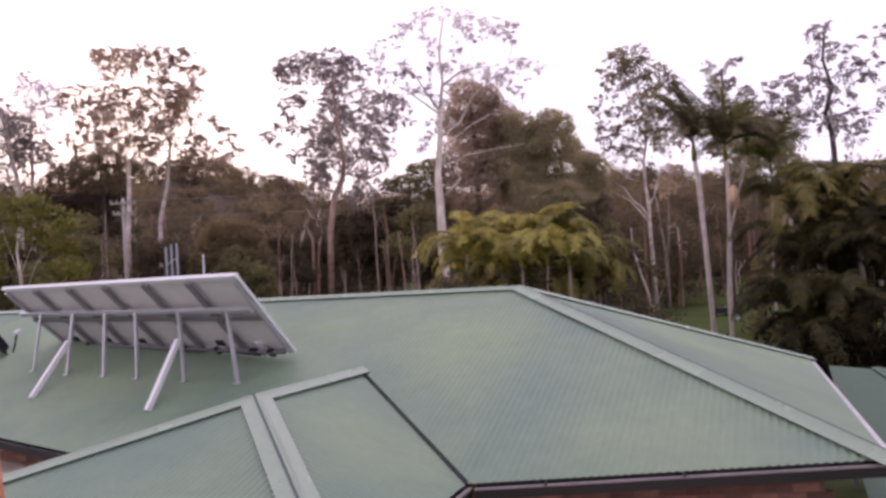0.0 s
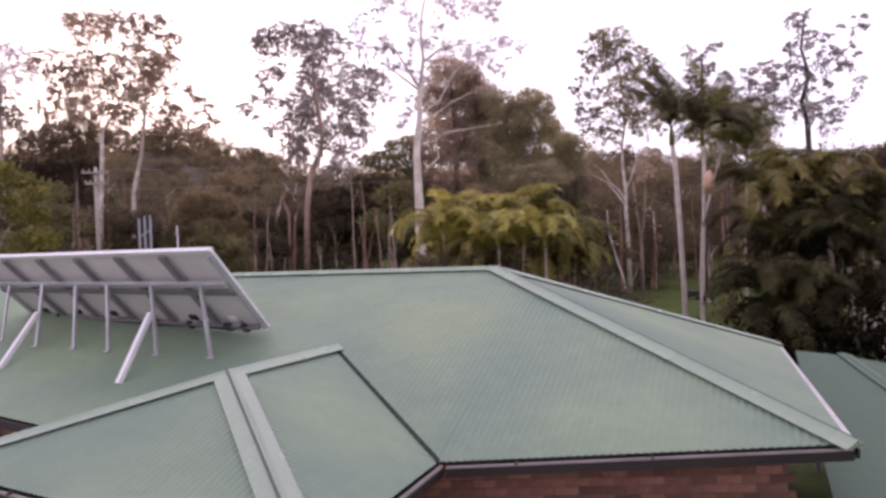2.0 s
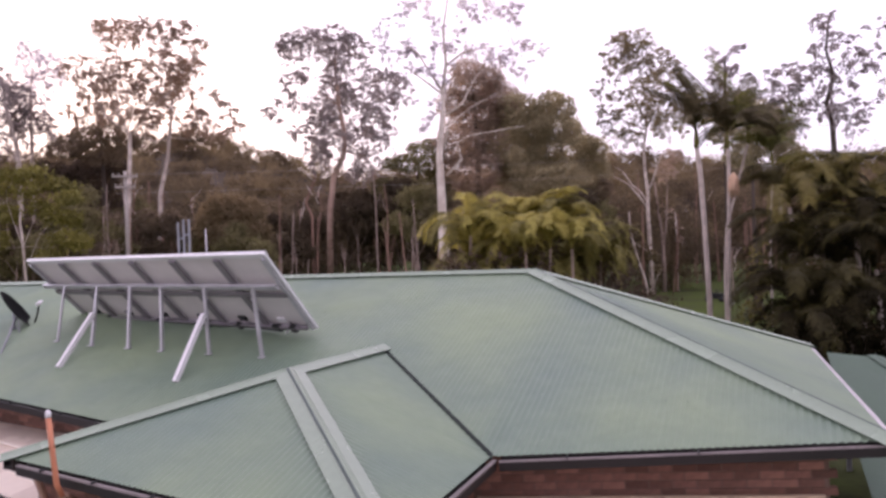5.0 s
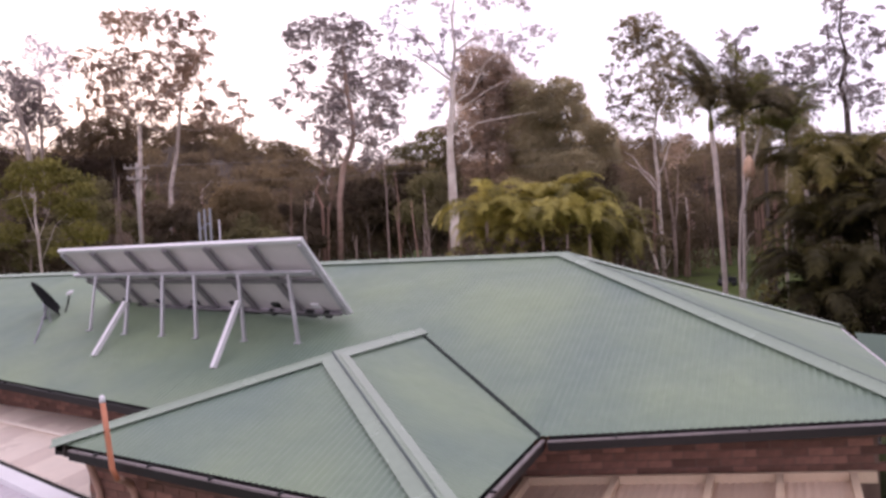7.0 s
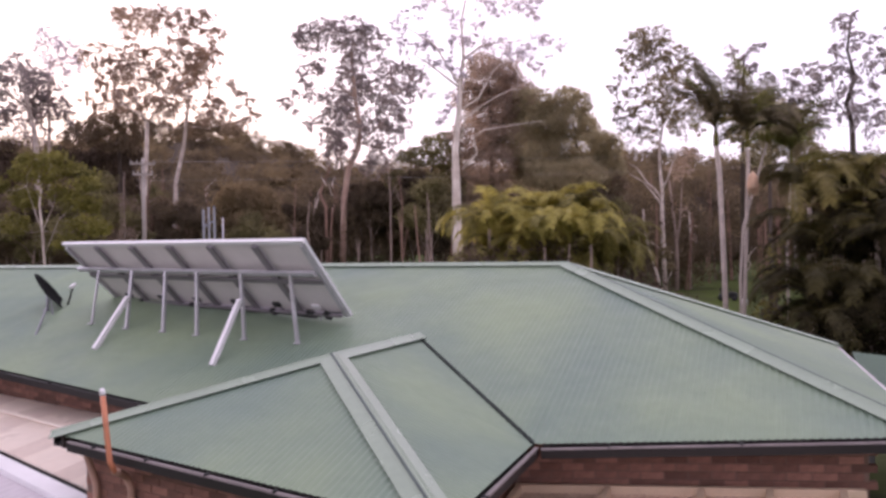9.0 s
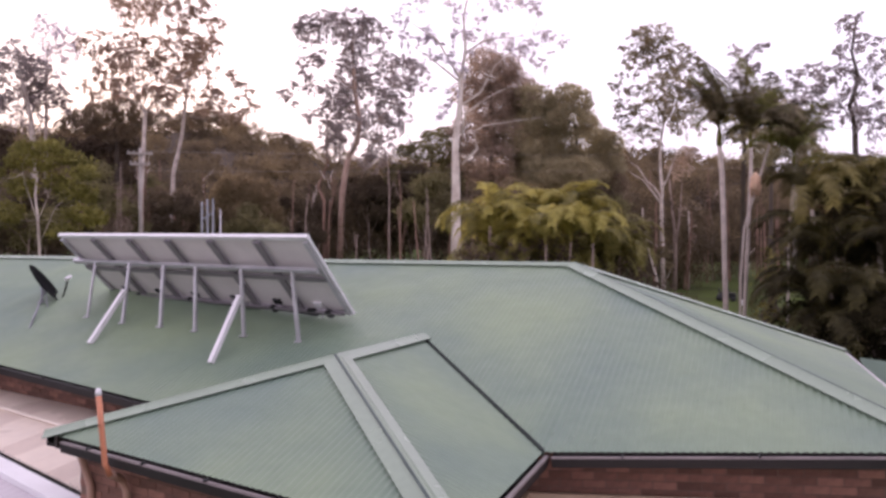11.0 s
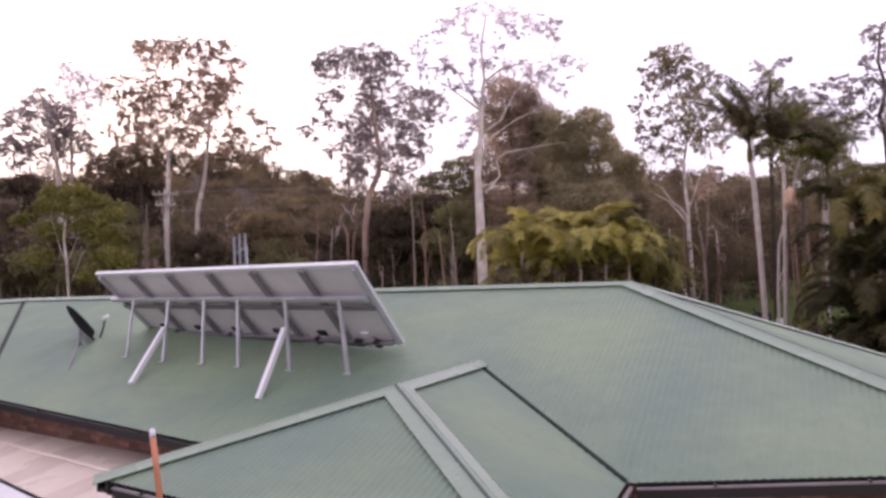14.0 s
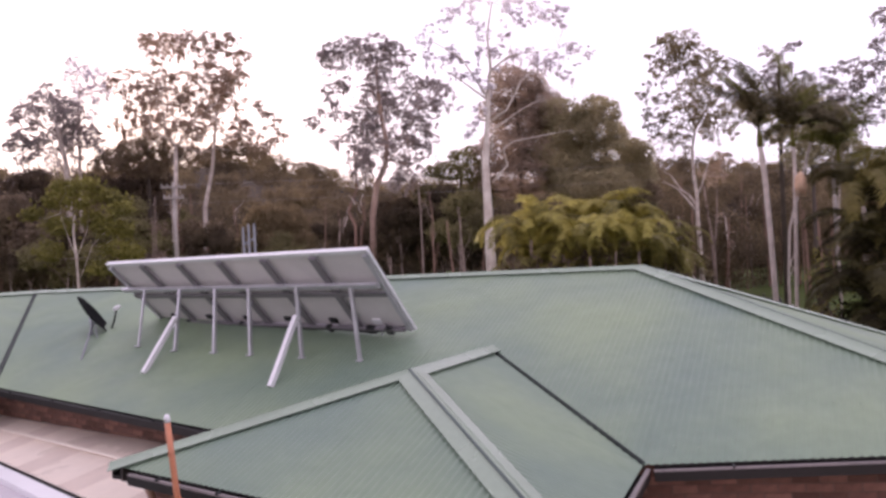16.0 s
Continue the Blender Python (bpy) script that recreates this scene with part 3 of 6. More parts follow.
piece("feed_arm", tube_mesh("feed_arm", [dc - upv * 0.44 + dax * 0.02, (dc - upv * 0.44).lerp(feed, 0.5) + V(0.015, 0, -0.02), feed - dax * 0.02], 0.016, GREY_DISH, 6), dish)
piece("receiver", tube_mesh("receiver", [feed + dax * 0.05, feed, feed - dax * 0.03, feed - dax * 0.08], [0.025, 0.035, 0.04, 0.03], WHITE, 10), dish, "pale receiver head")
base = on_main(-7.77, 2.30)
piece("mast", tube_mesh("mast", [base, base + V(0, 0, 0.22), dc - dax * 0.07], 0.022, STEEL, 8), dish)
piece("stay", tube_mesh("stay", [on_main(-6.95, 1.45), dc - dax * 0.07 - upv * 0.1], 0.017, STEEL, 6), dish)
piece("stay", tube_mesh("stay", [on_main(-7.42, 2.15), dc - dax * 0.07 - upv * 0.12], 0.010, STEEL, 6), dish)
piece("base_plate", bar_mesh("base_plate", base + V(-0.07, 0, 0.015), base + V(0.07, 0, 0.015), 0.14, 0.012, STEEL), dish)

# ---- vent pipe and downpipes at the wing's corner ----
vent = thing("vent_pipe", V(-0.55, -2.1, 0), "orange plastic vent pipe with a white cap beside the gutter", "pipe")
piece("pipe", tube_mesh("pipe", [(-0.840, -2.240, 3.180), (-0.800, -2.240, 2.850), (-0.760, -2.240, 2.520), (-0.740, -2.200, 2.400)], 0.027, ORANGE, 12), vent)
piece("cap", tube_mesh("cap", [(-0.837, -2.240, 3.160), (-0.840, -2.240, 3.200), (-0.842, -2.240, 3.225), (-0.843, -2.240, 3.235)], [0.028, 0.028, 0.021, 0.007], WHITE, 12), vent, "white cap")
piece("lower_pipe", tube_mesh("lower_pipe", [(-0.740, -2.200, 2.410), (-0.840, -2.040, 2.330), (-0.945, -1.880, 2.230), (-0.925, -1.845, 2.110), (-0.920, -1.845, 0.000)], 0.038, TAN, 10), vent, "faded tan lower pipe")
dp = thing("downpipe", V(-1.32, -1.95, 0), "tan round downpipe on the brick wall", "downpipe")
piece("pipe", tube_mesh("pipe", [(-1.530, -1.920, 2.480), (-1.530, -1.890, 2.420), (-1.560, -1.810, 2.240), (-1.510, -1.790, 2.060), (-1.500, -1.790, 0.000)], 0.038, TAN, 10), dp)
piece("bracket", bar_mesh("bracket", (-1.560, -1.770, 1.830), (-1.440, -1.770, 1.830), 0.1, 0.03, TAN), dp)


# ---- patio roofs ----
def ribbed(name, a, b, c, d, mat, pitch=0.076, depth=0.008):
    """Ribbed translucent sheet over the quad a b (low edge) c d (high edge)."""
    a, b, c, d = [Vector(q) for q in (a, b, c, d)]
    n = max(6, int((b - a).length / (pitch / 4)))
    up = (b - a).cross(d - a).normalized()
    if up.z < 0:
        up = -up
    vs, fs = [], []
    for k in range(n + 1):
        s = k / n
        h = up * (depth * math.cos(2 * math.pi * k / 4))
        vs += [a.lerp(b, s) + h, d.lerp(c, s) + h]
    fs = [(2 * k, 2 * k + 2, 2 * k + 3, 2 * k + 1) for k in range(n)]
    return mesh_of(name, vs, fs, mat, True)


# Second tone is darker: rafter bands showing through, put into the sheet colour.
SHEET = [material("patio_sheet", (0.82, 0.69, 0.58), 0.30, spread=0.12, scale=0.8, fine=7, glow_through=0.12),
         material("patio_sheet", (0.70, 0.57, 0.48), 0.34, spread=0.12, scale=0.8, fine=7, glow_through=0.12)]
WARM_SHEET = [material("warm_pergola_sheet", (0.74, 0.55, 0.42), 0.32, spread=0.15, scale=0.8, fine=7, glow_through=0.12),
              material("warm_pergola_sheet", (0.62, 0.45, 0.34), 0.36, spread=0.15, scale=0.8, fine=7, glow_through=0.12)]
patio = thing("patio_roof", V(-4.0, -0.5, 0), "pinkish ribbed plastic patio roof beside the brick wall", "patio roof")
PB0, PB1, PF0, PF1 = V(-8.7, 0.996, 2.136), V(-1.45, 0.30, 2.02), V(-8.7, 0.13, 1.964), V(-1.45, -1.69, 1.86)
cuts = 16
for k in range(cuts):
    s0, s1 = k / cuts, (k + 1) / cuts
    piece("roof_sheet", ribbed("sheet", PF0.lerp(PF1, s0), PF0.lerp(PF1, s1), PB0.lerp(PB1, s1), PB0.lerp(PB1, s0), SHEET[(k % 3) == 1]), patio)
    piece("rafter", bar_mesh("rafter", PF0.lerp(PF1, s0).lerp(PB0.lerp(PB1, s0), 0.05) - V(0, 0, 0.07), PB0.lerp(PB1, s0) - V(0, 0, 0.07), 0.045, 0.10, CREAM), patio)
M0, M1 = PF0.lerp(PB0, 0.58), PF1.lerp(PB1, 0.58)
piece("batten", bar_mesh("batten", M0 + V(0, 0, 0.018), M1 + V(0, 0, 0.018), 0.075, 0.02, material("pale_batten_paint", (0.86, 0.75, 0.64), 0.5, spread=0.1)), patio, "pale cream batten")
of = V(-0.06, -0.24, 0).normalized()
piece("patio_gutter", extrude_mesh("patio_gutter", PF0, PF1, of, V(0, 0, 1), [(-0.02, 0.0), (-0.02, -0.04), (0.035, -0.04), (0.035, -0.01), (0.045, -0.01), (0.045, -0.05), (-0.03, -0.05), (-0.03, 0.0)], GUTTER), patio, "dark gutter")
piece("front_beam", bar_mesh("front_beam", PF0 + of * 0.169 - V(0, 0, 0.07), PF1 + of * 0.169 - V(0, 0, 0.07), 0.236, 0.12, WHITE), patio, "white painted front beam")
for s in (0.02, 0.5, 0.97):
    q = PF0.lerp(PF1, s) + of * 0.18
    piece("post", bar_mesh("post", V(q.x, q.y, 0), V(q.x, q.y, 1.77), 0.09, 0.09, WHITE, (0, 1, 0)), patio)
awning = thing("awning", V(-4.0, -2.0, 0), "pale lavender flat awning in front of the patio", "awning")
A0, A1 = PF0 + of * 0.288 - V(0, 0, 0.085), PF1 + of * 0.288 - V(0, 0, 0.085)
piece("canopy", ribbed("canopy", A0 + V(-0.2, -1.3, -0.18), A1 + V(-0.2, -1.3, -0.18), A1, A0, material("awning_sheet", (0.52, 0.47, 0.50), 0.45, spread=0.15, scale=0.9, fine=8), 0.15, 0.006), awning)
for s in (0.03, 0.5, 0.96):
    q = (A0 + V(-0.2, -1.2, -0.2)).lerp(A1 + V(-0.2, -1.2, -0.2), s)
    piece("post", bar_mesh("post", V(q.x, q.y, 0), q, 0.06, 0.06, WHITE, (0, 1, 0)), awning)
piece("edge_rail", bar_mesh("edge_rail", A0 + V(-0.2, -1.3, -0.17), A1 + V(-0.2, -1.3, -0.17), 0.05, 0.05, STEEL), awning)

pergola = thing("pergola", V(4.2, -0.8, 0), "cream timber pergola with pinkish plastic roofing against the wall", "pergola")
L0, L1 = V(2.52, 0.36, 1.84), V(5.95, 0.78, 2.08)
piece("wall_beam", bar_mesh("wall_beam", L0, L1, 0.06, 0.11, CREAM), pergola, "cream painted beam")
RX = [2.56, 3.52, 4.46, 5.10, 5.75]
fall = V(0.02, -3.0, -0.28)
for i, x in enumerate(RX):
    s = (x - L0.x) / (L1.x - L0.x)
    p = L0.lerp(L1, s)
    piece("rafter", bar_mesh("rafter", p + V(0, -0.03, -0.005), p + fall, 0.07, 0.11, CREAM), pergola)
    if i:
        q = L0.lerp(L1, (RX[i - 1] - L0.x) / (L1.x - L0.x))
        dd = V(0, 0, -0.03)
        piece("roof_sheet", ribbed("sheet", q + fall + dd, p + fall + dd, p + dd, q + dd, WARM_SHEET[i % 2]), pergola)
for s in (0.25, 0.5, 0.75):
    piece("purlin", bar_mesh("purlin", L0 + fall * s - V(0, 0, 0.07), L1 + fall * s - V(0, 0, 0.07), 0.05, 0.05, CREAM), pergola)
piece("front_beam", bar_mesh("front_beam", L0 + fall * 0.97 - V(0, 0, 0.11), L1 + fall * 0.97 - V(0, 0, 0.11), 0.07, 0.12, CREAM), pergola)
for s in (0.03, 0.5, 0.97):
    q = (L0 + fall * 0.97).lerp(L1 + fall * 0.97, s)
    piece("post", bar_mesh("post", V(q.x, q.y, 0), V(q.x, q.y, q.z - 0.16), 0.09, 0.09, CREAM, (0, 1, 0)), pergola)

# ---- lower roof beyond the house's end ----
carport = thing("carport", V(8.0, 6.0, 0), "low carport with a corrugated roof in a shade-darkened green", "carport")
c0, c1, c2, c3, c4 = V(6.45, 9.35, 2.06), V(7.32, 9.72, 2.10), V(9.0, 3.5, 1.22), V(6.5, 1.4, 1.50), V(12.0, 9.7, 1.25)
c0 = onto(c0, c1, normal_of(c1, c2, c3))
piece("roof_sheet", corrugated("roof_sheet", [c3, c2, c1, c0], c2 - c3, ROOF_SHADED), carport)
piece("roof_sheet", corrugated("roof_sheet", [c2, c4, c1], c4 - c2, ROOF_SHADED), carport)
piece("hip_cap", cap_mesh("hip_cap", c2 + lift, c1 + lift, normal_of(c1, c2, c3), normal_of(c2, c4, c1), ROOF_SHADED, 0.15), carport)
for q in (V(6.75, 2.0, 1.45), V(8.75, 3.75, 1.25), V(7.2, 9.3, 2.0), V(11.3, 9.3, 1.3), V(6.75, 9.0, 2.0)):
    piece("post", bar_mesh("post", V(q.x, q.y, 0), q, 0.09, 0.09, STEEL, (0, 1, 0)), carport)
for a, b in ((c3, c2), (c2, c4)):
    piece("edge_beam", bar_mesh("edge_beam", a - V(0, 0, 0.07), b - V(0, 0, 0.07), 0.05, 0.12, GUTTER), carport)


# ---- plants: leaves, limbs, trees ----
def quads_mesh(name, pts, mat):
    """pts: (n, 4, 3) corners of n small leaves."""
    n = len(pts)
    me = bpy.data.meshes.new(name)
    me.vertices.add(4 * n)
    me.vertices.foreach_set("co", np.ascontiguousarray(pts, dtype=np.float32).ravel())
    me.loops.add(4 * n)
    me.loops.foreach_set("vertex_index", np.arange(4 * n, dtype=np.int32))
    me.polygons.add(n)
    me.polygons.foreach_set("loop_start", np.arange(0, 4 * n, 4, dtype=np.int32))
    me.polygons.foreach_set("loop_total", np.full(n, 4, dtype=np.int32))
    me.materials.append(mat)
    me.update(calc_edges=True)
    return me


def unit(a):
    return a / np.maximum(np.linalg.norm(a, axis=1, keepdims=True), 1e-6)


def leaves(rng, clumps, tuft, per_tuft, tufts_per_m2, size, hang=0.4, flat=0.65, shell=0.5):
    """Leaves in tufts spread through ellipsoid clumps (x, y, z, radius, half height)."""
    out = []
    for x, y, z, r, h in clumps:
        k = max(2, int(tufts_per_m2 * 3.14 * r * max(h, 0.3)))
        d = unit(rng.normal(size=(k, 3)))
        rad = rng.uniform(shell, 1.0, size=(k, 1)) ** 0.6
        c = d * rad * np.array([r, r, h]) + np.array([x, y, z])
        ts = tuft * rng.uniform(0.55, 1.35, size=(k, 1, 1))
        n = per_tuft
        p = rng.normal(size=(k, n, 3)) * 0.5 * ts * np.array([1, 1, flat])
        p = (p + c[:, None, :]).reshape(-1, 3)
        m = len(p)
        a = unit(rng.normal(size=(m, 3)) + np.array([0, 0, -hang]))
        b = unit(np.cross(a, rng.normal(size=(m, 3))))
        ln = size * rng.uniform(0.6, 1.4, size=(m, 1))
        wd = ln * rng.uniform(0.28, 0.5, size=(m, 1))
        out.append(np.stack([p - a * ln * 0.5, p + b * wd * 0.5, p + a * ln * 0.5, p - b * wd * 0.5], axis=1))
    return np.concatenate(out)


def arch_leaves(rng, clumps, size=0.17, airy=1.0):
    """Gum foliage: arched caps of small tufts with a dense rim, hanging sprays below them and lesser caps between."""
    caps = []
    for x, y, z, r, h in clumps:
        caps.append((x, y, z, r * 1.2, max(h * 1.8, 0.62 * r), 1.0))
        for _ in range(2):
            az, q = rng.uniform(0, 6.283), rng.uniform(0.32, 0.55)
            caps.append((x + r * 1.1 * math.cos(az), y + r * 1.1 * math.sin(az), z + rng.uniform(-1.3, 0.5) * max(h, 0.5 * r), r * q * 1.2, r * q * 0.8, 0.9))
        near = sorted(clumps, key=lambda o: (o[0] - x) ** 2 + (o[1] - y) ** 2 + (o[2] - z) ** 2)[1:4]
        for o in near:
            f = rng.uniform(0.3, 0.7)
            p = [a + (b - a) * f + rng.normal() * 0.25 for a, b in zip((x, y, z), o)]
            caps.append((*p, rng.uniform(0.22, 0.42), rng.uniform(0.16, 0.3), 0.8))
    out = []
    for x, y, z, r, h, full in caps:
        k = max(3, int(airy * full * (38 * r * h + 9 * r)))
        d = unit(rng.normal(size=(k, 3)))
        d[:, 2] = np.abs(d[:, 2]) ** 0.75
        rim = rng.random(k) < 0.66
        depth = np.where(rim, rng.uniform(0.82, 1.05, k), rng.uniform(0.2, 0.85, k))
        drop = np.where(rim, 0.0, rng.uniform(0.0, 1.1, k))
        c = d * depth[:, None] * np.array([r, r, h]) + np.array([x, y, z - 0.35 * h])
        c[:, 2] -= drop * h
        n = 20
        ts = np.clip(0.20 + 0.05 * r, 0.18, 0.27) * rng.uniform(0.6, 1.3, size=(k, 1, 1)) * np.where(rim, 1.0, 0.75)[:, None, None]
        q = rng.normal(size=(k, n, 3))
        q /= np.linalg.norm(q, axis=2, keepdims=True)
        q[:, :, 2] = np.where(rim[:, None], np.abs(q[:, :, 2]) - 0.5, q[:, :, 2] * 1.9 - 0.4)
        p = (q * ts * rng.uniform(0.3, 1.0, size=(k, n, 1)) + c[:, None, :]).reshape(-1, 3)
        m = len(p)
        a = unit(rng.normal(size=(m, 3)) * np.array([1, 1, 0.7]) + np.array([0, 0, -0.9]))
        b = unit(np.cross(a, rng.normal(size=(m, 3))))
        ln = size * rng.uniform(0.6, 1.4, size=(m, 1))
        wd = ln * rng.uniform(0.3, 0.5, size=(m, 1))
        out.append(np.stack([p - a * ln * 0.5, p + b * wd * 0.5, p + a * ln * 0.5, p - b * wd * 0.5], axis=1))
    return np.concatenate(out)


def dense_leaves(rng, clumps, size=0.2):
    """Close foliage: rounded leafy masses with a soft skin of tufts."""
    out = []
    for x, y, z, r, h in clumps:
        n = int(1250 * r * max(h, 0.4)) + 110
        d = unit(rng.normal(size=(n, 3)))
        lump = 0.97 + 0.22 * np.sin(d[:, :1] * 5.0 + x) * np.sin(d[:, 1:2] * 6.0 + y) + 0.10 * np.sin(d[:, 2:] * 8.0 + z)
        p = d * lump * rng.uniform(0.35, 1.0, size=(n, 1)) ** 0.35 * np.array([r, r, h]) + rng.normal(size=(n, 3)) * (0.05 + 0.16 * (rng.random((n, 1)) < 0.3)) + np.array([x, y, z])
        a = unit(rng.normal(size=(n, 3)) + np.array([0, 0, -0.3]))
        b = unit(np.cross(a, rng.normal(size=(n, 3))))
        ln = size * rng.uniform(0.6, 1.4, size=(n, 1))
        wd = ln * rng.uniform(0.45, 0.7, size=(n, 1))
        out.append(np.stack([p - a * ln * 0.5, p + b * wd * 0.5, p + a * ln * 0.5, p - b * wd * 0.5], axis=1))
    return np.concatenate(out)


def bent(a, b, rng, sag=0.12, n=5):
    a, b = Vector(a), Vector(b)
    ln = (b - a).length
    pts = []
    for i in range(n):
        s = i / (n - 1)
        j = V(*(rng.normal(size=3) * 0.05 * ln)) if 0 < i < n - 1 else V(0, 0, 0)
        pts.append(a.lerp(b, s) + j + V(0, 0, -sag * ln * math.sin(math.pi * s)))
    return pts


def tree(seed, label, trunk, r0, r1, clumps, leaf_mat, bark, limbs=True, extra=(), limb_r=0.5, spread=1.0, extra_r=0.0, taper=1.0, style="dense", airy=1.0):
    """A tree: tapering trunk through the given points, limbs to its clumps, and a loose crown of leaves."""
    rng = np.random.default_rng(seed)
    clumps = [(x, y, z, r * spread, h * spread) for x, y, z, r, h in clumps]
    root = V(trunk[0][0], trunk[0][1], ground_at(trunk[0][0], trunk[0][1]))
    t = thing("tree", root, label, "tree")
    pts = [V(root.x, root.y, root.z - 0.1)] + [Vector(p) for p in trunk[1:] if p[2] > root.z + 0.5]
    n = len(pts)
    piece("trunk", tube_mesh("trunk", pts, [r1 + (r0 - r1) * (1 - i / (n - 1)) ** taper for i in range(n)], bark, 9), t)
    for e in extra:
        m = len(e)
        piece("limb", tube_mesh("limb", e, [(extra_r or r1 * 0.7) * (1 - 0.85 * i / (m - 1)) for i in range(m)], bark, 7), t)
    if limbs:
        nodes = pts[1:] + [Vector(p) for e in extra for p in e[1:]]
        for c in clumps[::2]:
            best = min(nodes, key=lambda q: (q - V(c[0], c[1], c[2] - 0.8)).length + (2.5 if q.z > c[2] else 0))
            piece("limb", tube_mesh("limb", bent(best, (c[0], c[1], c[2] - c[4] * 0.3), rng), [limb_r * r1 * 0.8, limb_r * r1 * 0.62, limb_r * r1 * 0.48, limb_r * r1 * 0.36, limb_r * r1 * 0.2], bark, 6), t)
    crown = arch_leaves(rng, clumps, airy=airy) if style == "gum" else dense_leaves(rng, clumps)
    piece("crown", quads_mesh("crown", crown, leaf_mat), t)
    return t


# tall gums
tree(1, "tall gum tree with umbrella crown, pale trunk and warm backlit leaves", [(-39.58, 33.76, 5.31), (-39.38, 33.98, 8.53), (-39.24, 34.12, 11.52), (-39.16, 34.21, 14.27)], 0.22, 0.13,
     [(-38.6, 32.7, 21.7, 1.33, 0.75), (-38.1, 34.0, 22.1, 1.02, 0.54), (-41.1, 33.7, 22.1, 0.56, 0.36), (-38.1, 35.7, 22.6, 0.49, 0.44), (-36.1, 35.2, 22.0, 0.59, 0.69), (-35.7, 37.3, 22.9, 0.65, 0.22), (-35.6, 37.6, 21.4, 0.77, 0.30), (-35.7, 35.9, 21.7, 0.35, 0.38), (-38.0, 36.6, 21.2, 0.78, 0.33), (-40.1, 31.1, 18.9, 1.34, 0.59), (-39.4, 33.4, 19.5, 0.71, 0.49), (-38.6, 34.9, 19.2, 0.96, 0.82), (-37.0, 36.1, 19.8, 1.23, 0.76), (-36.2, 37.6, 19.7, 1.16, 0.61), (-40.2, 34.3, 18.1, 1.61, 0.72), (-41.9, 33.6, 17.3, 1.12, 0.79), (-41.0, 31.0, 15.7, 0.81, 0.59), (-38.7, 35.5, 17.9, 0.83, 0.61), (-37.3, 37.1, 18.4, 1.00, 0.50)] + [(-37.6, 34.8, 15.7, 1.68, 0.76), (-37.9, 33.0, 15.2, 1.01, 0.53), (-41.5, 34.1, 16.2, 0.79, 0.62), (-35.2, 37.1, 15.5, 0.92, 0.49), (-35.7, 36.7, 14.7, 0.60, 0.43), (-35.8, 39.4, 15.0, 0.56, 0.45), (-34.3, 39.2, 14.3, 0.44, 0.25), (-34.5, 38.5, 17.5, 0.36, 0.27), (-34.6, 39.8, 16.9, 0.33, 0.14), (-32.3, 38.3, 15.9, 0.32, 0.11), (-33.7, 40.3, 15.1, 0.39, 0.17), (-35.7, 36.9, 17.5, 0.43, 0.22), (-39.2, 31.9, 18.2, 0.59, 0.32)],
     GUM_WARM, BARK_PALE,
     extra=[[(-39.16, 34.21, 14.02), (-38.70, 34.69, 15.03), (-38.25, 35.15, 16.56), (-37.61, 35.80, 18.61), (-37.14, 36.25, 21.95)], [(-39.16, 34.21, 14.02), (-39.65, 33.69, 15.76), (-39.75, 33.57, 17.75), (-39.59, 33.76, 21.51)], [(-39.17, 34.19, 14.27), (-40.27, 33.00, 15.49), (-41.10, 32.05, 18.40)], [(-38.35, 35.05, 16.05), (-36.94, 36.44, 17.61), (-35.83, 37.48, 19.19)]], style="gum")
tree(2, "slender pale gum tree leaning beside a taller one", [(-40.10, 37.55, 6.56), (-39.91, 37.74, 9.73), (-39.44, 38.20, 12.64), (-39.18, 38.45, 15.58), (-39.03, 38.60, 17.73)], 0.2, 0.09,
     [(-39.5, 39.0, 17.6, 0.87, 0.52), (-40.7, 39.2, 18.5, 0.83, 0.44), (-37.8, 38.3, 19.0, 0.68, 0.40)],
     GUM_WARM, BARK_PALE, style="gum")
tree(3, "gum tree with rounded brown-green crown at the edge of the woods", [(-48.91, 31.84, 8.56), (-48.81, 31.97, 11.67), (-48.88, 31.88, 13.75), (-49.11, 31.56, 15.82), (-49.34, 31.24, 17.61)], 0.25, 0.12,
     [(-50.8, 30.1, 17.6, 1.09, 0.67), (-48.8, 30.6, 18.2, 1.84, 0.71), (-49.4, 32.8, 17.9, 1.04, 0.92), (-50.2, 31.6, 19.7, 0.67, 0.55), (-49.3, 29.3, 15.3, 1.12, 0.77), (-50.5, 31.9, 15.2, 1.11, 1.04), (-48.9, 32.9, 15.7, 1.09, 1.34), (-48.3, 33.8, 16.4, 0.73, 0.49), (-48.4, 34.7, 15.5, 0.55, 0.40), (-50.5, 29.0, 14.6, 0.90, 1.20), (-49.8, 32.4, 16.7, 0.92, 0.79), (-52.0, 29.9, 17.5, 0.43, 0.25)],
     GUM, BARK_PALE,
     extra=[[(-49.11, 31.56, 15.82), (-49.99, 30.30, 16.78), (-50.41, 29.67, 17.37)], [(-48.93, 31.80, 14.27), (-48.30, 32.66, 15.34), (-47.86, 33.24, 16.16)]], style="gum")
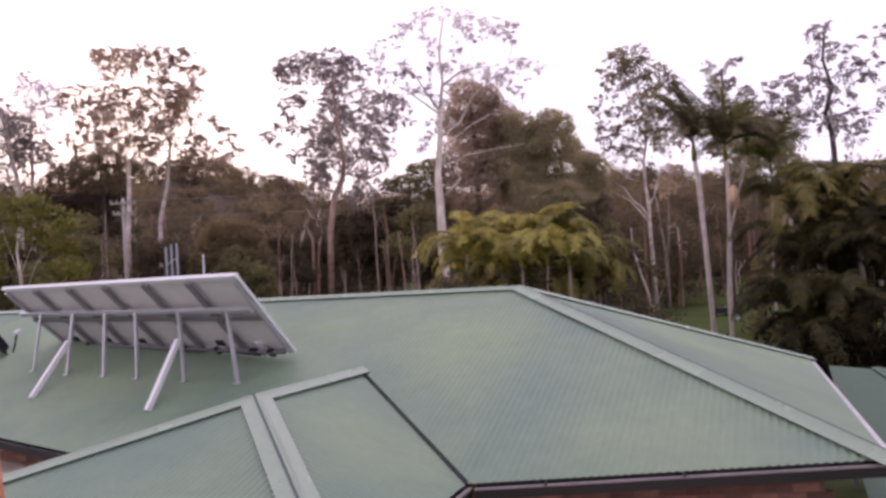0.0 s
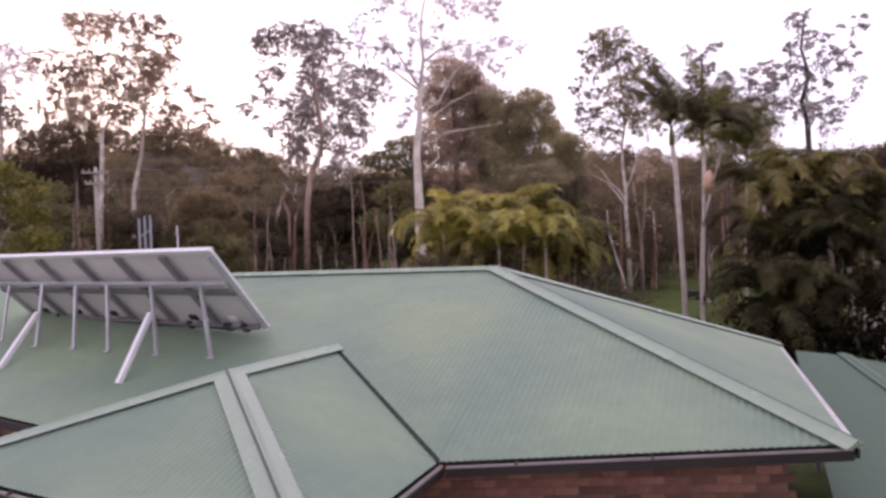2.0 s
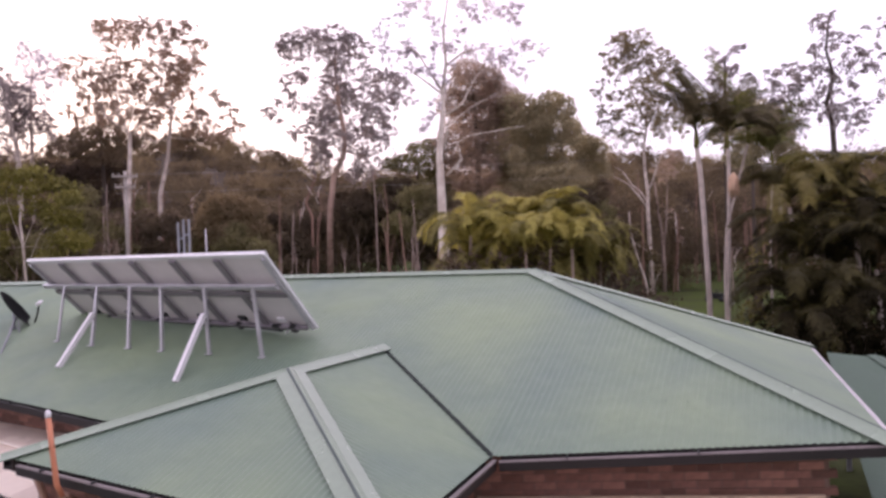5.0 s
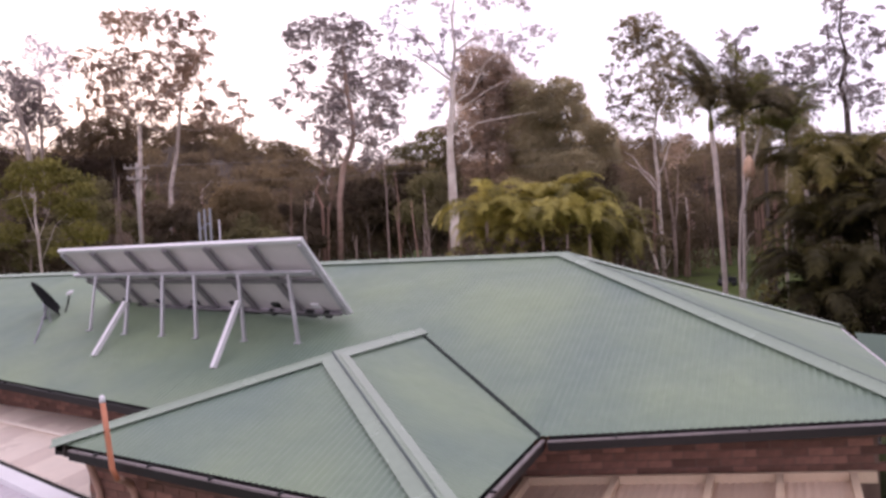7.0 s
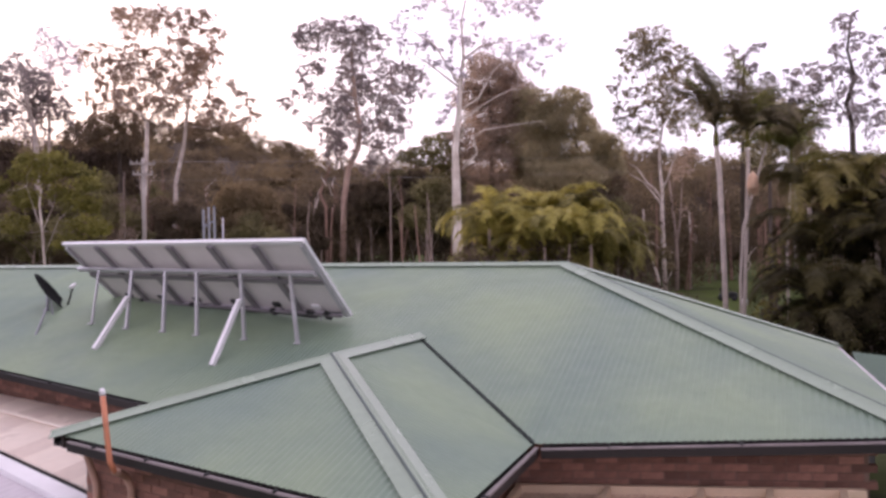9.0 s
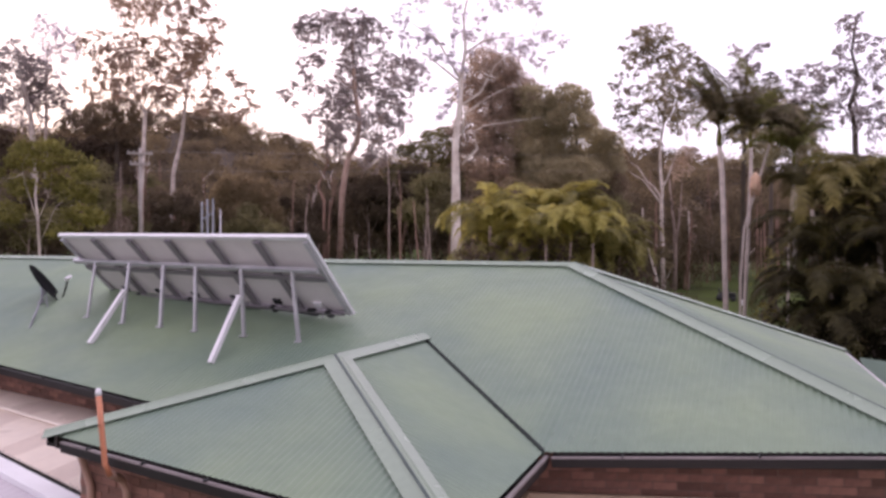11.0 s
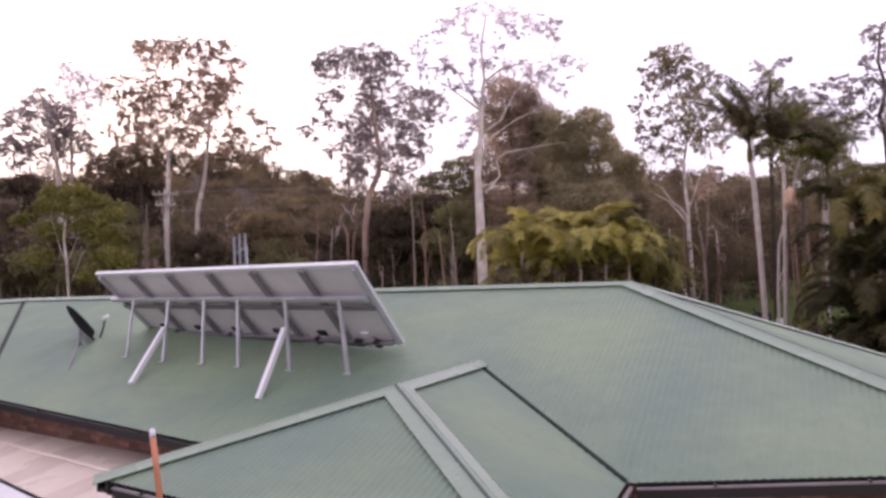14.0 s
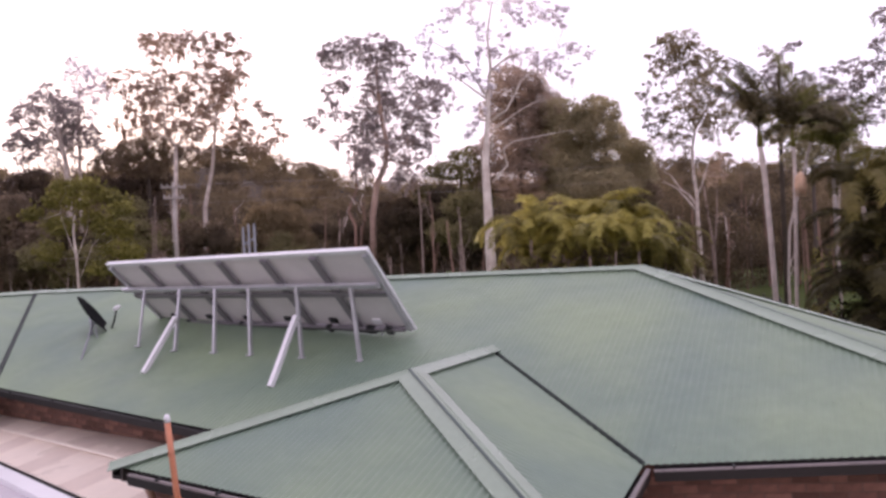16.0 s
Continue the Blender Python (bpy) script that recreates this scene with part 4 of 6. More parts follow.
tree(20, "thin pale gum tree with open airy crown against the sky", [(-51.56, 34.97, 11.00), (-51.48, 35.09, 15.44), (-51.48, 35.08, 18.22), (-51.34, 35.27, 20.47)], 0.16, 0.07,
     [(-50.4, 33.9, 21.2, 0.62, 0.50), (-52.1, 36.6, 22.6, 0.98, 0.42), (-49.9, 36.4, 21.7, 0.70, 0.57), (-50.4, 36.3, 20.4, 1.08, 0.64), (-50.4, 34.2, 22.7, 0.56, 0.28), (-52.0, 35.7, 20.1, 0.45, 0.71), (-50.2, 35.4, 18.4, 0.38, 0.50)],
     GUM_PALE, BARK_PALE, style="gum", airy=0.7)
tree(4, "gum tree with domed brown crown and pinkish-brown trunk", [(-28.87, 45.31, 4.35), (-28.64, 45.45, 8.16), (-28.28, 45.67, 10.89), (-27.54, 46.13, 12.64), (-27.37, 46.23, 14.15), (-27.69, 46.04, 16.91), (-27.87, 45.93, 19.67), (-27.80, 45.97, 21.60)], 0.3, 0.1,
     [(-32.0, 44.9, 22.3, 0.87, 0.46), (-29.4, 44.0, 22.3, 1.53, 0.78), (-28.2, 46.0, 22.9, 1.56, 0.71), (-26.5, 46.3, 22.2, 0.98, 0.62), (-26.0, 47.5, 21.7, 0.74, 0.74), (-31.0, 42.5, 21.4, 0.56, 0.28), (-27.4, 44.8, 20.7, 1.33, 0.78), (-28.1, 46.9, 19.8, 1.26, 1.21), (-28.4, 46.7, 18.2, 1.38, 1.09), (-25.3, 47.7, 19.5, 0.85, 0.51), (-24.9, 49.4, 19.3, 1.01, 0.70), (-22.3, 47.8, 18.1, 0.78, 0.72), (-26.3, 48.3, 18.1, 1.27, 0.81), (-23.8, 46.8, 16.8, 1.11, 0.94), (-28.2, 47.8, 16.6, 1.92, 1.05), (-29.4, 45.5, 17.0, 1.08, 0.91), (-29.2, 45.6, 15.1, 1.25, 0.97), (-26.0, 49.0, 15.7, 1.16, 1.10), (-26.7, 47.8, 14.1, 1.29, 0.98)] + [(-26.3, 48.1, 12.0, 1.15, 0.98), (-27.2, 44.4, 13.6, 1.54, 0.88), (-23.9, 47.6, 14.3, 0.70, 0.67), (-28.8, 43.5, 13.2, 0.66, 1.05), (-30.3, 43.0, 19.0, 0.78, 0.36), (-30.6, 42.9, 17.8, 0.56, 0.28), (-31.5, 45.2, 17.3, 0.58, 0.26), (-31.7, 41.6, 16.1, 0.69, 0.28), (-30.5, 43.3, 14.7, 0.50, 0.31), (-30.1, 44.5, 19.8, 0.57, 0.37), (-23.9, 49.6, 19.7, 0.35, 0.20), (-27.7, 48.1, 11.3, 0.76, 0.35), (-29.4, 45.9, 12.6, 0.69, 0.63)],
     GUM, BARK_PINK,
     extra=[[(-27.54, 46.13, 12.64), (-26.43, 46.78, 14.11), (-25.18, 47.48, 15.44), (-24.26, 47.98, 17.33)], [(-27.37, 46.23, 14.15), (-28.74, 45.38, 14.74), (-29.38, 44.98, 16.14)], [(-27.69, 46.04, 16.91), (-29.08, 45.17, 18.05), (-30.62, 44.14, 19.18)], [(-27.53, 46.14, 13.05), (-26.01, 47.02, 12.58), (-25.80, 47.14, 11.88)]], style="gum")
tree(5, "very tall sparse gum tree with white trunk and crooked limb", [(-15.28, 38.97, 2.26), (-15.27, 38.97, 5.35), (-15.29, 38.97, 8.46), (-15.31, 38.96, 10.90), (-15.03, 39.08, 13.55), (-14.94, 39.12, 15.33), (-14.67, 39.23, 17.32), (-14.78, 39.18, 19.56), (-14.38, 39.35, 21.77)], 0.4, 0.05,
     [(-18.3, 36.6, 19.5, 0.58, 0.36), (-18.2, 37.7, 17.9, 0.64, 0.50), (-17.3, 38.7, 18.9, 0.46, 0.35), (-14.7, 37.8, 18.6, 0.20, 0.53), (-17.0, 38.8, 18.2, 0.30, 0.25), (-14.3, 39.0, 18.2, 0.41, 0.20), (-13.6, 39.9, 18.2, 0.55, 0.28), (-12.5, 40.6, 18.2, 0.88, 0.25), (-11.3, 41.0, 17.8, 0.78, 0.46), (-11.1, 40.6, 17.1, 0.50, 0.37), (-10.0, 41.1, 16.3, 0.41, 0.37), (-9.5, 40.1, 18.0, 0.54, 0.22), (-8.6, 41.3, 18.0, 0.59, 0.18), (-15.4, 37.7, 13.6, 0.31, 0.22), (-14.9, 39.1, 15.9, 0.41, 0.46), (-16.4, 38.6, 12.9, 0.23, 0.16), (-17.8, 38.7, 21.2, 0.46, 0.19), (-16.2, 38.2, 21.3, 0.50, 0.18), (-14.8, 37.6, 20.0, 0.40, 0.20)] + [(-13.8, 39.7, 19.5, 0.27, 0.16), (-12.4, 39.2, 20.1, 0.27, 0.40), (-11.8, 41.1, 20.8, 0.51, 0.21), (-10.1, 40.5, 19.9, 0.27, 0.16), (-14.5, 38.9, 22.1, 0.68, 0.23), (-13.5, 41.0, 22.3, 0.70, 0.23), (-15.8, 38.4, 22.0, 0.36, 0.18), (-11.2, 40.0, 21.2, 0.59, 0.20), (-13.3, 39.3, 21.0, 0.36, 0.14), (-9.9, 40.9, 20.9, 0.41, 0.16), (-15.0, 37.8, 16.8, 0.27, 0.16), (-16.6, 38.5, 16.9, 0.23, 0.14)],
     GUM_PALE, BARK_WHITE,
     extra=[[(-14.90, 39.13, 9.50), (-13.93, 39.53, 10.56), (-14.13, 39.45, 11.72), (-13.49, 39.70, 12.17), (-11.37, 40.46, 12.47), (-9.60, 41.02, 12.65)], [(-14.95, 39.11, 11.55), (-14.64, 39.24, 13.09), (-12.95, 39.90, 14.26), (-11.08, 40.56, 15.17)], [(-14.99, 39.09, 13.55), (-13.77, 39.59, 14.36), (-12.75, 39.98, 16.29), (-11.25, 40.50, 17.50)], [(-14.94, 39.11, 15.11), (-16.53, 38.41, 16.54), (-18.08, 37.66, 17.74)], [(-14.68, 39.22, 17.10), (-13.61, 39.65, 17.92), (-12.36, 40.12, 18.15), (-10.28, 40.81, 18.19)], [(-14.96, 39.11, 15.33), (-16.47, 38.44, 18.10), (-18.60, 37.39, 19.66)]], style="gum", limb_r=0.55, taper=1.3, extra_r=0.09, airy=0.45)
tree(6, "dense dark brown-green tree behind the white gum", [(-18.32, 52.84, 3.41), (-18.02, 52.95, 10.34), (-18.03, 52.95, 15.32), (-18.23, 52.87, 18.82)], 0.3, 0.1,
     [(-19.2, 54.2, 20.4, 1.26, 0.79), (-16.9, 53.6, 19.3, 1.08, 0.87), (-18.4, 53.8, 18.7, 2.08, 1.14), (-16.8, 55.2, 17.7, 1.84, 1.26), (-19.8, 53.7, 17.4, 1.72, 0.99), (-16.0, 54.7, 16.3, 1.51, 1.25), (-18.2, 54.2, 16.0, 2.30, 1.46), (-17.1, 54.6, 13.7, 2.82, 1.72), (-19.1, 51.5, 13.3, 2.02, 1.46), (-18.4, 52.7, 11.1, 3.07, 1.53)],
     BROWNISH, BARK_DARK, style="dense", spread=1.22)
tree(7, "dense dark green conical tree at the edge of the woods", [(-10.92, 54.13, 3.12), (-10.61, 54.21, 9.81), (-10.86, 54.14, 14.16)], 0.3, 0.08,
     [(-11.3, 53.4, 16.6, 1.05, 0.80), (-10.2, 53.4, 15.8, 0.94, 0.99), (-12.5, 54.0, 15.7, 1.11, 1.01), (-11.1, 53.4, 14.3, 1.94, 1.25), (-9.9, 54.8, 13.9, 0.91, 1.12), (-13.2, 53.8, 13.9, 1.52, 1.47), (-8.4, 53.2, 12.4, 1.03, 0.94), (-10.4, 54.0, 12.2, 2.46, 1.46), (-13.6, 53.0, 11.4, 2.20, 1.50), (-8.7, 55.4, 10.7, 1.33, 1.48), (-11.1, 52.5, 9.7, 3.39, 1.48), (-8.2, 53.5, 8.6, 1.24, 1.48), (-14.5, 54.0, 16.3, 1.71, 1.41), (-13.8, 54.0, 14.5, 2.10, 1.80), (-15.2, 54.0, 12.9, 2.25, 2.00), (-8.0, 54.0, 12.2, 1.17, 1.07), (-7.8, 54.0, 10.3, 1.07, 1.26), (-10.6, 54.0, 10.3, 2.20, 1.71), (-14.2, 54.0, 10.9, 2.24, 1.74)],
     DENSE, BARK_DARK, style="dense", spread=1.08)
tree(8, "spreading dark tree filling in beside the white gum's trunk", [(-23.11, 50.78, 2.85), (-22.91, 50.88, 7.95), (-22.89, 50.89, 11.36)], 0.25, 0.1,
     [(-25.1, 49.9, 12.1, 0.82, 0.58), (-22.9, 50.5, 13.3, 0.75, 0.46), (-22.2, 51.9, 13.7, 0.83, 0.53), (-23.5, 49.9, 12.0, 1.33, 0.87), (-21.4, 50.3, 11.8, 1.38, 1.26), (-24.9, 51.8, 9.8, 1.80, 1.38), (-21.4, 50.5, 9.2, 1.72, 1.61), (-25.0, 48.3, 9.7, 1.14, 1.14)],
     SCRUB_OLIVE, BARK_DARK, style="dense")
tree(9, "pale forked gum tree with drooping domed crown", [(-3.37, 52.5, 0.19), (-3.44, 52.5, 3.21), (-3.49, 52.5, 5.46), (-3.52, 52.5, 6.81), (-3.48, 52.5, 8.34), (-3.63, 52.5, 9.97), (-3.64, 52.5, 11.9), (-3.34, 52.5, 13.45), (-3.24, 52.49, 16.12)], 0.2, 0.07,
     [(-4.0, 51.6, 20.3, 1.35, 0.56), (-5.1, 51.7, 19.6, 1.02, 0.91), (-5.7, 51.2, 18.3, 0.51, 0.67), (-3.6, 52.6, 19.5, 1.26, 0.63), (-2.5, 54.2, 19.2, 1.00, 0.64), (-3.0, 51.2, 16.0, 1.62, 0.89), (-4.1, 52.1, 14.5, 1.36, 0.63), (-5.7, 52.8, 16.3, 0.69, 0.26), (-7.1, 53.3, 15.1, 0.41, 0.18), (-5.6, 54.0, 13.1, 1.41, 0.53), (-2.2, 51.4, 14.4, 1.17, 0.78), (-0.8, 52.9, 15.6, 1.09, 0.74), (-2.2, 54.1, 13.5, 1.11, 0.53), (-1.3, 51.1, 17.5, 1.06, 0.61), (-7.4, 52.2, 16.7, 0.34, 0.17), (-6.3, 50.9, 13.8, 0.56, 0.22), (-3.9, 53.4, 18.2, 0.99, 0.46)],
     GUM_OLIVE, BARK_PALE,
     extra=[[(-3.48, 52.5, 8.34), (-3.05, 52.5, 9.12), (-2.65, 52.5, 10.34), (-2.22, 52.5, 11.29), (-1.55, 52.5, 11.9)], [(-3.50, 52.5, 7.5), (-4.09, 52.5, 8.42), (-4.66, 52.5, 8.91), (-5.38, 52.5, 10.1), (-6.05, 52.5, 10.52)], [(-3.50, 52.5, 7.0), (-4.14, 52.4, 8.0), (-4.94, 52.4, 9.0), (-6.04, 52.4, 9.7)],
            [(-3.34, 52.52, 13.45), (-2.16, 52.63, 15.47), (-2.01, 52.65, 18.61)], [(-3.34, 52.51, 13.72), (-4.25, 52.35, 15.96), (-4.97, 52.23, 19.26)]], style="gum", extra_r=0.11, airy=0.8)
tree(10, "slim greyish forked gum tree beside a paler one", [(-2.75, 54.6, 0.26), (-2.72, 54.6, 2.2), (-2.72, 54.6, 3.59), (-2.76, 54.6, 4.98), (-3.01, 54.6, 6.84), (-3.20, 54.6, 9.17)], 0.19, 0.07,
     [(-2.6, 56.3, 10.2, 0.73, 0.48), (-1.8, 54.9, 11.1, 0.83, 0.59)],
     BROWNISH, BARK_GREY, extra=[[(-2.74, 54.6, 3.9), (-2.47, 54.6, 5.43), (-2.31, 54.6, 7.27), (-2.20, 54.6, 9.1)]], extra_r=0.13, style="gum")
tree(11, "thin broken-topped pale sapling on the lawn", [(-1.85, 56.0, 0.33), (-1.83, 56.0, 2.12), (-1.73, 56.0, 3.53), (-1.81, 56.0, 5.17), (-1.85, 56.0, 6.63)], 0.1, 0.06,
     [(-2.3, 56.0, 6.9, 0.3, 0.2), (-1.5, 56.0, 4.5, 0.25, 0.2)],
     BROWNISH, BARK_PALE, extra=[[(-1.73, 56.0, 3.53), (-1.40, 56.0, 3.89), (-1.16, 56.0, 4.35)]], style="gum", airy=0.4)
tree(22, "leaning thin pale sapling with wispy grey-green tufts", [(-3.43, 51.0, 0.3), (-3.69, 51.0, 1.5), (-4.16, 51.0, 3.05), (-4.50, 51.0, 4.39), (-4.68, 51.0, 5.5), (-4.72, 51.0, 6.75)], 0.1, 0.045,
     [(-5.90, 51.0, 6.1, 0.34, 0.22), (-5.46, 51.0, 5.95, 0.32, 0.2), (-5.11, 51.0, 5.7, 0.26, 0.2), (-4.18, 51.0, 4.85, 0.25, 0.25), (-3.44, 51.0, 3.6, 0.25, 0.14), (-2.85, 51.0, 3.3, 0.3, 0.14), (-2.76, 51.0, 2.4, 0.3, 0.25)],
     GUM_OLIVE, BARK_PALE, extra=[[(-4.55, 51.0, 4.39), (-3.86, 51.0, 3.93), (-3.19, 51.0, 3.51), (-2.51, 51.0, 3.31)], [(-4.54, 51.0, 4.53), (-5.04, 51.0, 5.3), (-5.55, 51.0, 6.0)], [(-4.69, 51.0, 5.0), (-4.27, 51.0, 4.82), (-4.03, 51.0, 5.47)], [(-3.34, 51.0, 0.5), (-2.84, 51.0, 1.4), (-2.34, 51.0, 2.41)]], extra_r=0.05, style="gum", limbs=False)
tree(12, "tall open gum tree with separate leaf clumps against the sky", [(8.98, 39.21, 8.73), (8.73, 39.22, 10.68), (8.47, 39.24, 11.79), (8.89, 39.21, 13.23), (8.54, 39.24, 14.78), (8.77, 39.22, 16.66)], 0.17, 0.05,
     [(8.1, 39.0, 14.8, 0.50, 0.27), (9.0, 40.2, 15.5, 0.56, 0.31), (8.6, 38.5, 16.3, 0.64, 0.25), (11.4, 39.4, 15.9, 0.50, 0.28), (10.9, 38.8, 14.1, 0.30, 0.40), (9.2, 38.5, 13.3, 1.62, 0.29), (8.3, 39.8, 13.4, 0.55, 0.45), (6.9, 38.8, 13.5, 0.84, 0.54), (8.5, 38.9, 11.9, 0.99, 0.54), (10.0, 39.9, 11.4, 1.01, 0.51), (7.3, 40.1, 11.5, 0.86, 0.51), (9.5, 38.2, 10.3, 0.73, 0.54), (6.8, 39.2, 12.7, 0.40, 0.30), (9.9, 39.3, 14.5, 0.35, 0.25)],
     GUM, BARK_DARK,
     extra=[[(8.73, 39.22, 10.68), (8.08, 39.26, 11.83), (7.03, 39.30, 13.26)], [(8.83, 39.22, 10.89), (9.78, 39.14, 10.99), (10.69, 39.05, 10.26)], [(8.51, 39.24, 11.78), (9.07, 39.20, 12.78), (10.02, 39.12, 13.28)]], style="gum", airy=0.45)
tree(13, "flat-topped gum tree behind the palms", [(2.66, 45.01, 8.66), (2.85, 45.02, 12.60), (2.92, 45.02, 14.80), (2.99, 45.02, 16.33)], 0.16, 0.06,
     [(3.1, 43.5, 16.4, 0.91, 0.22), (2.4, 44.5, 15.5, 0.34, 0.34), (2.9, 45.9, 15.3, 0.45, 0.65), (3.6, 45.6, 15.7, 0.30, 0.20), (2.2, 45.2, 14.8, 0.40, 0.40), (4.5, 45.6, 15.0, 0.50, 0.17), (6.6, 46.2, 15.0, 0.61, 0.61), (5.8, 45.6, 14.3, 0.35, 0.23), (6.0, 45.2, 13.1, 0.74, 0.50), (5.1, 45.2, 12.9, 0.94, 0.55), (4.1, 45.6, 13.5, 0.65, 0.40)],
     GUM, BARK_DARK,
     extra=[[(2.92, 45.02, 13.92), (4.24, 45.04, 13.31), (5.38, 45.03, 12.94), (6.45, 45.01, 14.61)]], style="gum", airy=0.6)
tree(14, "fresh green leafy tree with slim pale stems", [(-30.81, 19.31, 3.76), (-30.92, 19.17, 5.50), (-30.98, 19.08, 6.88), (-30.91, 19.17, 7.92)], 0.09, 0.04,
     [(-30.8, 18.6, 9.3, 0.75, 0.32), (-30.9, 19.9, 9.5, 0.69, 0.32), (-30.3, 20.5, 8.9, 0.61, 0.40), (-32.1, 18.9, 8.7, 0.65, 0.49), (-30.7, 19.3, 8.6, 0.80, 0.52), (-28.6, 20.1, 8.0, 0.66, 0.39), (-30.0, 20.5, 7.2, 0.84, 0.44), (-32.1, 19.1, 7.3, 0.78, 0.53), (-29.7, 21.3, 6.9, 0.53, 0.40), (-30.7, 20.1, 7.6, 0.69, 0.45), (-29.4, 20.6, 5.9, 1.00, 0.44), (-28.9, 21.1, 5.6, 0.68, 0.40), (-32.1, 18.5, 5.9, 0.69, 0.57), (-29.3, 19.5, 4.9, 0.78, 0.43), (-32.9, 18.1, 8.0, 0.53, 0.29), (-30.3, 21.6, 8.7, 0.41, 0.25)],
     BUSH, BARK_PALE,
     extra=[[(-30.88, 19.22, 5.15), (-31.16, 18.83, 6.89), (-31.32, 18.61, 7.93)], [(-30.83, 19.29, 4.45), (-30.44, 19.81, 6.16), (-29.93, 20.45, 7.02)], [(-30.92, 19.17, 5.50), (-30.56, 19.64, 7.04), (-30.48, 19.75, 8.61)]], style="dense")
tree(21, "brown-green tree low behind the tall pale gum", [(-46.59, 37.93, 9.10), (-46.53, 38.00, 11.89), (-46.64, 37.88, 14.41)], 0.2, 0.08,
     [(-46.0, 36.0, 14.9, 1.21, 0.73), (-45.5, 37.6, 15.5, 1.22, 0.79), (-49.0, 36.9, 14.7, 1.26, 0.69), (-45.5, 39.7, 15.0, 1.00, 0.62), (-47.3, 34.5, 13.6, 1.33, 0.67), (-46.4, 37.7, 13.8, 1.85, 0.93), (-42.3, 42.2, 14.9, 1.24, 0.56), (-40.4, 42.3, 15.1, 1.09, 0.55), (-40.7, 45.1, 15.1, 1.13, 0.44), (-43.0, 39.5, 14.5, 1.21, 0.61)],
     SCRUB_BROWN, BARK_DARK, style="dense", spread=1.15)
tree(15, "small bushy tree with reddish tips", [(-35.86, 28.51, 3.79), (-35.83, 28.58, 5.34)], 0.1, 0.06,
     [(-36.05, 28.52, 5.91, 0.63, 0.47), (-35.66, 28.72, 5.32, 0.79, 0.63), (-36.44, 28.32, 5.02, 0.71, 0.55)], BROWNISH, BARK_DARK)
tree(16, "low dark tree with rounded crown beyond the roof", [(-33.59, 38.43, 3.30), (-33.55, 38.51, 5.09), (-33.53, 38.58, 6.44)], 0.2, 0.1,
     [(-33.93, 38.49, 8.31, 1.37, 0.91), (-32.45, 39.09, 7.92, 1.37, 1.00), (-34.71, 38.09, 7.62, 1.09, 1.19), (-33.14, 38.80, 6.25, 2.46, 1.55), (-35.19, 37.70, 5.84, 1.09, 1.55), (-31.66, 39.40, 5.95, 1.00, 1.55)], HILL, BARK_DARK, spread=1.2)

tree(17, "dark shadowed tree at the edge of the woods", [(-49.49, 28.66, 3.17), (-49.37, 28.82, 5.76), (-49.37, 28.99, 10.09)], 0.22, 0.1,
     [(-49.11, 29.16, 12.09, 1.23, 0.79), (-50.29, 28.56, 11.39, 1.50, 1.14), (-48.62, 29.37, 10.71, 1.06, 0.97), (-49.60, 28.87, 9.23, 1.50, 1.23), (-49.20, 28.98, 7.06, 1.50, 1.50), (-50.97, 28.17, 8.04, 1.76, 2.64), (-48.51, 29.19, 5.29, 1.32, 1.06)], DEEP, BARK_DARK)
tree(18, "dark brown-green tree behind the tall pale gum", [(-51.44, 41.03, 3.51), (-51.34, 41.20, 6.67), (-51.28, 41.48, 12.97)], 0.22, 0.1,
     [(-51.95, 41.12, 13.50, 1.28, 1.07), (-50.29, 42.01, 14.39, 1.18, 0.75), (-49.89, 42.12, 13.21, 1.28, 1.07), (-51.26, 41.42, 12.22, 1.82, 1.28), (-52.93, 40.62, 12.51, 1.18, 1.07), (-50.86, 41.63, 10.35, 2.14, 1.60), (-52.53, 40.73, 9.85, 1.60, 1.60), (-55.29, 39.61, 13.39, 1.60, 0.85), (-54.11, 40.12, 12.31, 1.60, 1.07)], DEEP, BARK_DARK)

tree(19, "brown-green tree tangled behind the tall palms", [(4.53, 38.66, -0.03), (4.51, 38.80, 3.87), (4.54, 39.01, 8.75)], 0.16, 0.08,
     [(3.59, 38.67, 11.74, 0.66, 0.46), (4.58, 39.17, 11.85, 0.79, 0.46), (5.56, 39.58, 11.45, 0.66, 0.53), (6.15, 39.88, 10.47, 0.66, 0.59), (4.19, 38.88, 10.76, 0.86, 0.66), (5.17, 39.38, 9.98, 0.99, 0.79), (6.45, 39.89, 9.19, 0.79, 0.66), (2.81, 38.28, 10.46, 0.59, 0.46), (3.99, 38.78, 9.28, 0.86, 0.66), (2.22, 37.97, 11.64, 0.59, 0.53), (1.53, 37.77, 12.42, 0.46, 0.46)], DENSE, BARK_DARK, spread=1.15)

